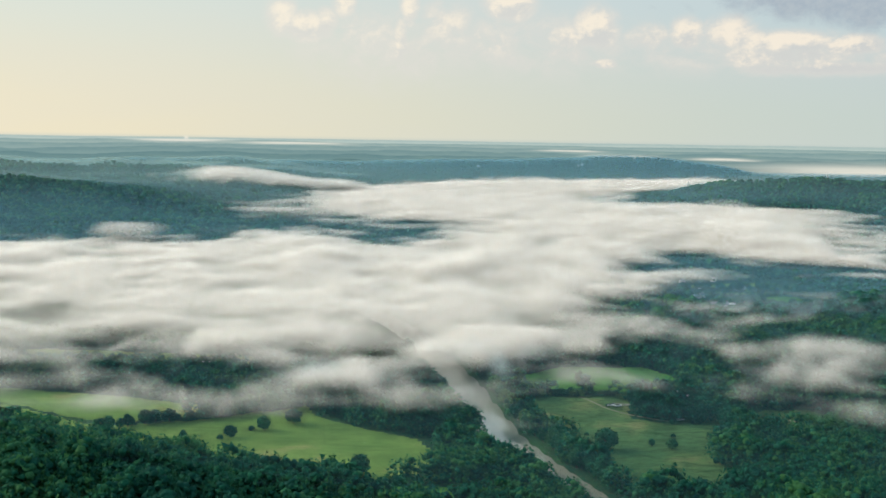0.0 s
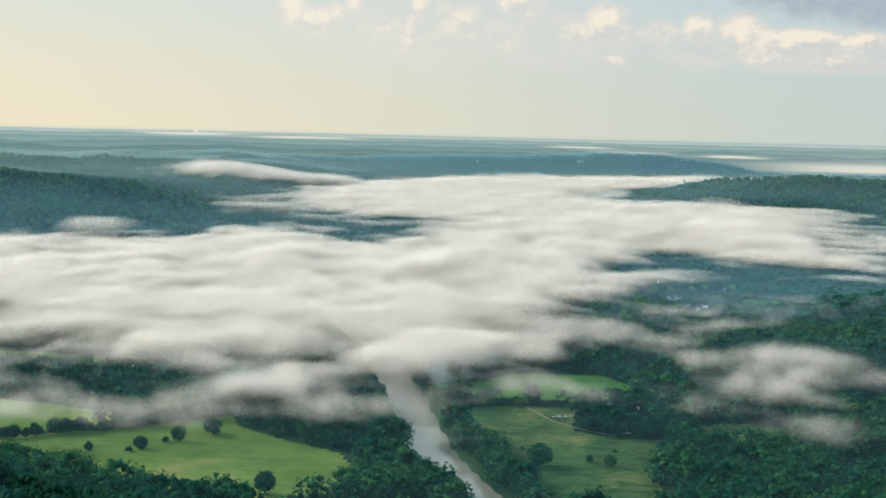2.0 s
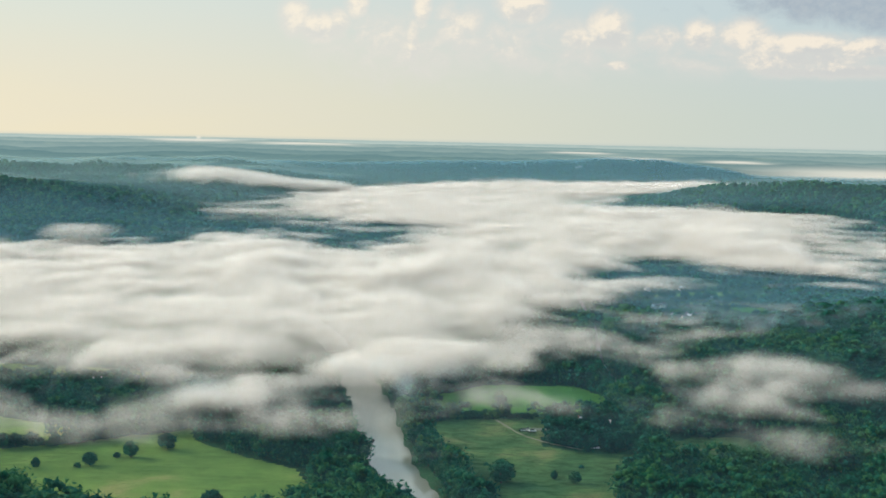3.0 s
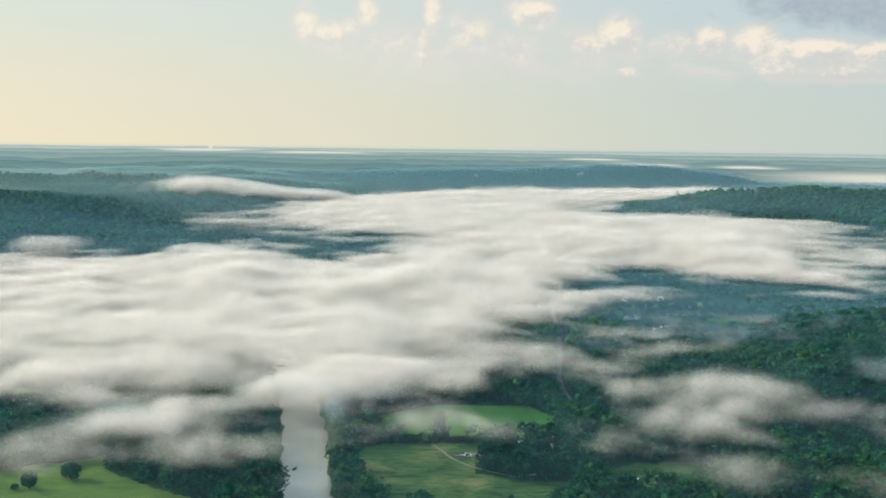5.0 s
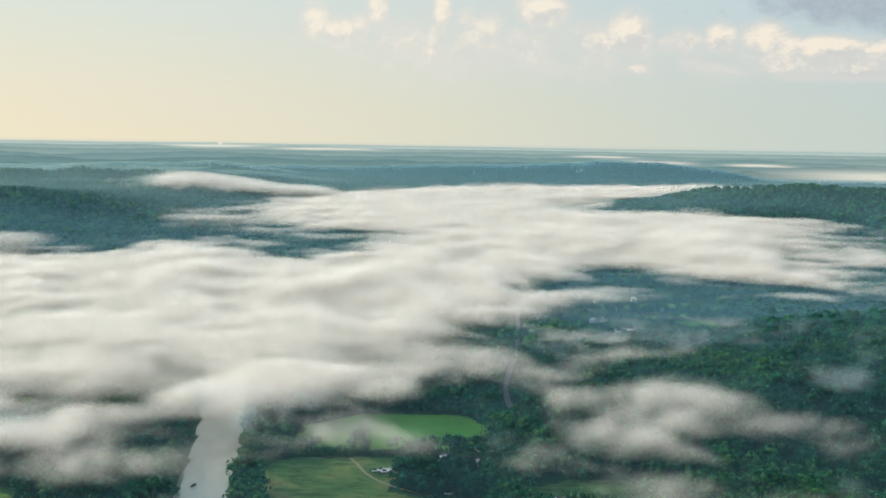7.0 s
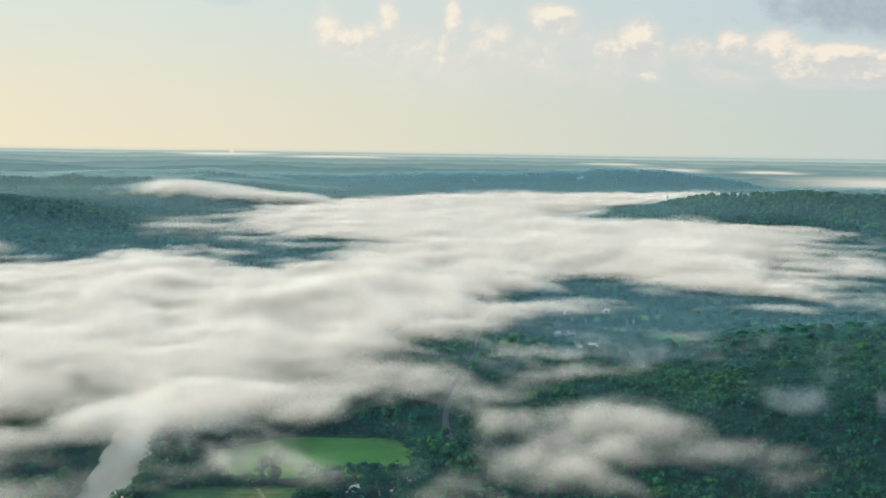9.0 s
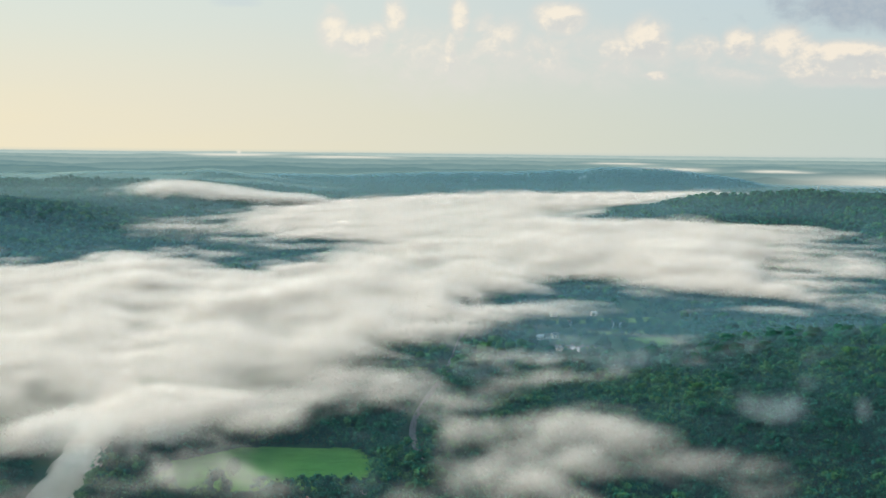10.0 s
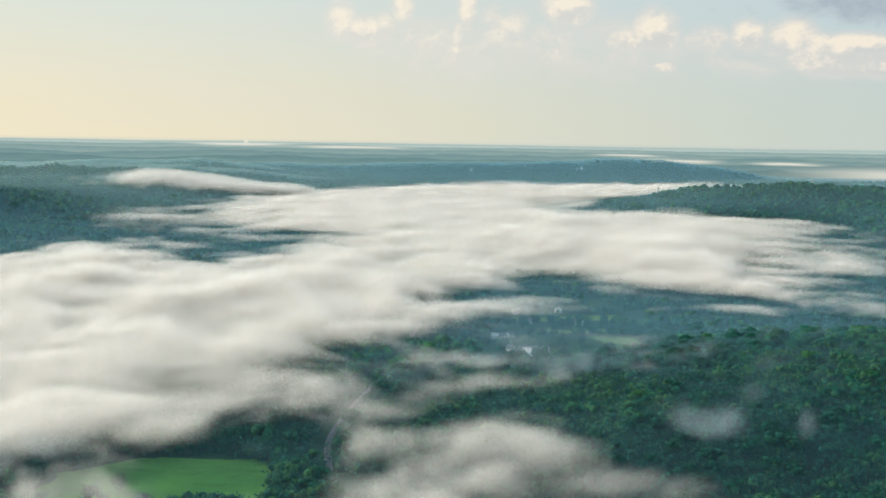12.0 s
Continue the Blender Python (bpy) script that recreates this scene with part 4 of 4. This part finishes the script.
# ---- houses ----
def house(x, y, turn, long, deep, wall, roof_rise, wall_mat, roof_mat, label, category="house", chimney=True, windows=True):
    z = float(land(np.array([x]), np.array([y]))[0])
    thing = new(category.replace(" ", "_"))
    thing.matrix_world = pose(x, y, z, 0, 0, turn)
    bm = bmesh.new()
    a, b = long / 2, deep / 2
    box(bm, -a, a, -b, b, -0.6, wall)
    v = [bm.verts.new(p) for p in ((-a, -b, wall), (-a, b, wall), (-a, 0, wall + roof_rise), (a, -b, wall), (a, b, wall), (a, 0, wall + roof_rise))]
    for f in ((0, 1, 2), (5, 4, 3), (0, 2, 5, 3), (2, 1, 4, 5)):
        bm.faces.new([v[i] for i in f])
    part("wall", bm, wall_mat, thing)
    o, th = 0.5, 0.22
    rise = roof_rise / b
    for side in (-1, 1):
        bm = bmesh.new()
        ring = []
        for px in (-a - o, a + o):
            ring += [bm.verts.new(p) for p in ((px, side * 0.0, wall + roof_rise + 0.02), (px, side * (b + o), wall - o * rise + 0.02), (px, side * (b + o), wall - o * rise + th), (px, side * 0.0, wall + roof_rise + th))]
        for f in ((0, 1, 2, 3), (7, 6, 5, 4), (0, 4, 5, 1), (1, 5, 6, 2), (2, 6, 7, 3), (3, 7, 4, 0)):
            bm.faces.new([ring[i] for i in f])
        part("roof_slope", bm, roof_mat, thing)
    if chimney:
        bm = bmesh.new()
        box(bm, a * 0.45, a * 0.45 + 0.7, -0.35, 0.35, wall + roof_rise * 0.5, wall + roof_rise + 1.0)
        box(bm, a * 0.45 - 0.08, a * 0.45 + 0.78, -0.43, 0.43, wall + roof_rise + 1.0, wall + roof_rise + 1.15)
        part("chimney", bm, BRICK, thing, "brick chimney")
    if windows:
        floors = 2 if wall > 4.5 else 1
        count = max(2, int(long / 3))
        for f in range(floors):
            for k in range(count):
                for side in (-1, 1):
                    cx = -a + (k + 0.5) * long / count
                    bm = bmesh.new()
                    lo = 0.9 + 2.7 * f
                    if f == 0 and k == count // 2 and side < 0:
                        box(bm, cx - 0.5, cx + 0.5, side * (b + 0.05), side * (b - 0.05), 0.1, 2.15)
                        part("door", bm, BRICK, thing, "dull red front door")
                    else:
                        box(bm, cx - 0.5, cx + 0.5, side * (b + 0.04), side * (b - 0.05), lo, lo + 1.3)
                        part("window", bm, PANE, thing)
        for side in (-1, 1):
            bm = bmesh.new()
            box(bm, side * (a + 0.04), side * (a - 0.05), -0.5, 0.5, 0.9, 2.2)
            part("window", bm, PANE, thing)
    return tagged(thing, label, category)


house(-167, 745, 12, 9, 7, 5.2, 2.4, WHITE_WALL, PALE_ROOF, "white two-storey farmhouse among misty trees")
house(-54, 489, 70, 9, 7, 4.8, 2.8, WHITE_WALL, GREY_ROOF, "white gabled farmhouse at the meadow's edge")
house(-61, 486, 5, 5, 4, 2.6, 1.5, WHITE_WALL, GREY_ROOF, "small white outbuilding beside a farmhouse", "shed", False)
house(146, 683, 25, 6, 5, 3.6, 1.8, WHITE_WALL, PALE_ROOF, "white house with a pale roof behind trees")
house(163, 682, -10, 6.5, 5, 3.6, 1.8, WHITE_WALL, PALE_ROOF, "white house with a pale roof behind trees")
house(170, 701, 2, 12, 6, 3.4, 1.6, WHITE_WALL, PALE_ROOF, "long pale barn at the edge of a field", "barn", False)
house(268, 586, 35, 10, 7, 3.4, 2.4, BRICK, RED_ROOF, "house with a rusty red roof among trees")
house(191, 622, -12, 9, 4.5, 2.4, 1.0, WHITE_WALL, PALE_ROOF, "low white shed in a grassy clearing", "shed", False)
house(200, 615, 20, 5, 4, 2.4, 1.2, WHITE_WALL, GREY_ROOF, "small white shed in a grassy clearing", "shed", False)
q = np.random.RandomState(9)
for x, y in [(284, 1080), (289, 1070), (294, 1078), (297, 1066), (302, 1074), (306, 1068), (299, 1058), (311, 1076), (290, 1062), (316, 1066), (277, 1135), (284, 1140), (271, 1131), (306, 1020), (313, 1016), (340, 1205), (352, 1210), (300, 1208), (289, 1262), (330, 1275)]:
    house(x, y, q.uniform(-40, 40), q.uniform(5, 7), q.uniform(4.4, 5.4), q.uniform(2.6, 3.6), q.uniform(1.4, 2.0), WHITE_WALL, (GREY_ROOF, PALE_ROOF)[q.randint(2)], "white village house with a gabled roof")

for x, y, long in [(-368, 4600, 12), (-330, 4605, 14), (-400, 4610, 11), (-700, 4600, 12), (-690, 4612, 10), (560, 4590, 12), (575, 4600, 10), (-1600, 4580, 12), (120, 4600, 11), (690, 2600, 8)]:
    house(x, y, q.uniform(-30, 30), long, 8, 6.5, 3.0, WHITE_WALL, PALE_ROOF, "far white farmhouse on a wooded ridge", chimney=False)


# ---- pond, vehicles, boat, pylons ----
bm = bmesh.new()
bmesh.ops.create_circle(bm, cap_ends=True, segments=40, radius=1.0)
for v in bm.verts:
    a = math.atan2(v.co.y, v.co.x)
    k = 1 + 0.16 * math.sin(3 * a + 1) + 0.08 * math.sin(5 * a)
    v.co = Vector((v.co.x * 6.0 * k, v.co.y * 2.6 * k, 0))
pond = part("water", bm, WATER)
pond.location = (123, 672.5, float(land(np.array([123.0]), np.array([672.5]))[0]) + 0.5)
tagged(pond, "small pale pond in the rough pasture", "pond", kind="structure")


def car_kind():
    thing = new("car")
    bm = bmesh.new()
    box(bm, -2.1, 2.1, -0.86, 0.86, 0.35, 0.95)
    bmesh.ops.bevel(bm, geom=bm.edges[:], offset=0.14, segments=2, affect="EDGES")
    part("body", bm, PAINT, thing)
    bm = bmesh.new()
    for v in box(bm, -1.2, 1.1, -0.76, 0.76, 0.93, 1.5):
        if v.co.z > 1.2:
            v.co.x *= 0.68
            v.co.y *= 0.84
    bmesh.ops.bevel(bm, geom=bm.edges[:], offset=0.07, segments=2, affect="EDGES")
    part("cabin", bm, PANE, thing, "dark glazed cabin")
    for x in (-1.3, 1.3):
        for y in (-0.8, 0.8):
            bm = bmesh.new()
            bmesh.ops.create_cone(bm, cap_ends=True, segments=18, radius1=0.34, radius2=0.34, depth=0.22, matrix=pose(x, y, 0.34, 90))
            wheel = part("wheel", bm, RUBBER, thing)
            bm = bmesh.new()
            bmesh.ops.create_cone(bm, cap_ends=True, segments=14, radius1=0.2, radius2=0.18, depth=0.26, matrix=pose(x, y, 0.34, 90))
            part("rim", bm, STEEL, wheel)
    return thing


first_car = car_kind()
for x, y, turn in [(113.5, 668, 20), (116, 670, 80), (118.5, 667, 10), (152, 636, 5), (199, 628, 30), (205, 633, -20)]:
    z = float(land(np.array([x]), np.array([y]))[0]) + 0.45
    tagged(copy_thing(first_car, pose(x, y, z, 0, 0, turn)), "pale car parked on rough grass", "car", "parked cars")
retire(first_car)


def boat(x, y, turn):
    thing = new("rowing_boat")
    thing.matrix_world = pose(x, y, -0.35, 0, 0, turn)
    bm = bmesh.new()
    rings = []
    for k in range(9):
        t = k / 8 * 2 - 1
        w, sheer = 0.85 * (1 - abs(t) ** 2.4) + 0.04, 0.12 * t * t
        rings.append([bm.verts.new(p) for p in ((2.2 * t, -w, 0.5 + sheer), (2.2 * t, -w * 0.6, 0.0), (2.2 * t, w * 0.6, 0.0), (2.2 * t, w, 0.5 + sheer), (2.2 * t, w * 0.9, 0.5 + sheer), (2.2 * t, w * 0.5, 0.1), (2.2 * t, -w * 0.5, 0.1), (2.2 * t, -w * 0.9, 0.5 + sheer))])
    for a, b in zip(rings, rings[1:]):
        for i in range(8):
            bm.faces.new((a[i], a[(i + 1) % 8], b[(i + 1) % 8], b[i]))
    bm.faces.new(rings[0][::-1]), bm.faces.new(rings[-1])
    part("hull", bm, BARK, thing)
    for px in (-0.8, 0.6):
        bm = bmesh.new()
        box(bm, px - 0.14, px + 0.14, -0.62, 0.62, 0.34, 0.39)
        part("bench", bm, BARK, thing)
    return tagged(thing, "small dark rowing boat on the pale river", "boat")


boat(27, 640, 70)


def pylon(x, y, height):
    """A steel lattice mast with cross arms."""
    thing = new("pylon")
    thing.matrix_world = pose(x, y, float(land(np.array([x]), np.array([y]))[0]), 0, 0, 25)
    half = lambda h: 0.11 * height * (1 - h) ** 1.3 + 0.35
    thick = 0.16

    def bar(bm, a, b, r=thick):
        d = Vector(b) - Vector(a)
        bmesh.ops.create_cone(bm, cap_ends=True, segments=5, radius1=r, radius2=r, depth=d.length, matrix=Matrix.Translation((Vector(a) + Vector(b)) / 2) @ d.to_track_quat("Z", "Y").to_matrix().to_4x4())

    corners = ((-1, -1), (1, -1), (1, 1), (-1, 1))
    for sx, sy in corners:
        bm = bmesh.new()
        for k in range(8):
            h0, h1 = k / 8, (k + 1) / 8
            bar(bm, (sx * half(h0), sy * half(h0), h0 * height), (sx * half(h1), sy * half(h1), h1 * height), 0.24)
        part("leg", bm, STEEL, thing)
    for k in range(4):
        (ax, ay), (bx, by) = corners[k], corners[(k + 1) % 4]
        bm = bmesh.new()
        for n in range(8):
            h0, h1 = n / 8, (n + 1) / 8
            bar(bm, (ax * half(h0), ay * half(h0), h0 * height), (bx * half(h1), by * half(h1), h1 * height))
            bar(bm, (bx * half(h0), by * half(h0), h0 * height), (ax * half(h1), ay * half(h1), h1 * height))
        part("bracing", bm, STEEL, thing)
    for h, w in ((0.72, 0.2), (0.84, 0.16), (0.95, 0.12)):
        bm = bmesh.new()
        bar(bm, (-w * height, 0, h * height), (w * height, 0, h * height), 0.22)
        bar(bm, (-w * height, 0, h * height), (0, 0, h * height + 0.06 * height), 0.14)
        bar(bm, (w * height, 0, h * height), (0, 0, h * height + 0.06 * height), 0.14)
        part("cross_arm", bm, STEEL, thing)
    return tagged(thing, "pale steel lattice pylon on a wooded hill", "pylon", "pylons")


pylon(968, 2690, 26)
pylon(636, 2790, 30)
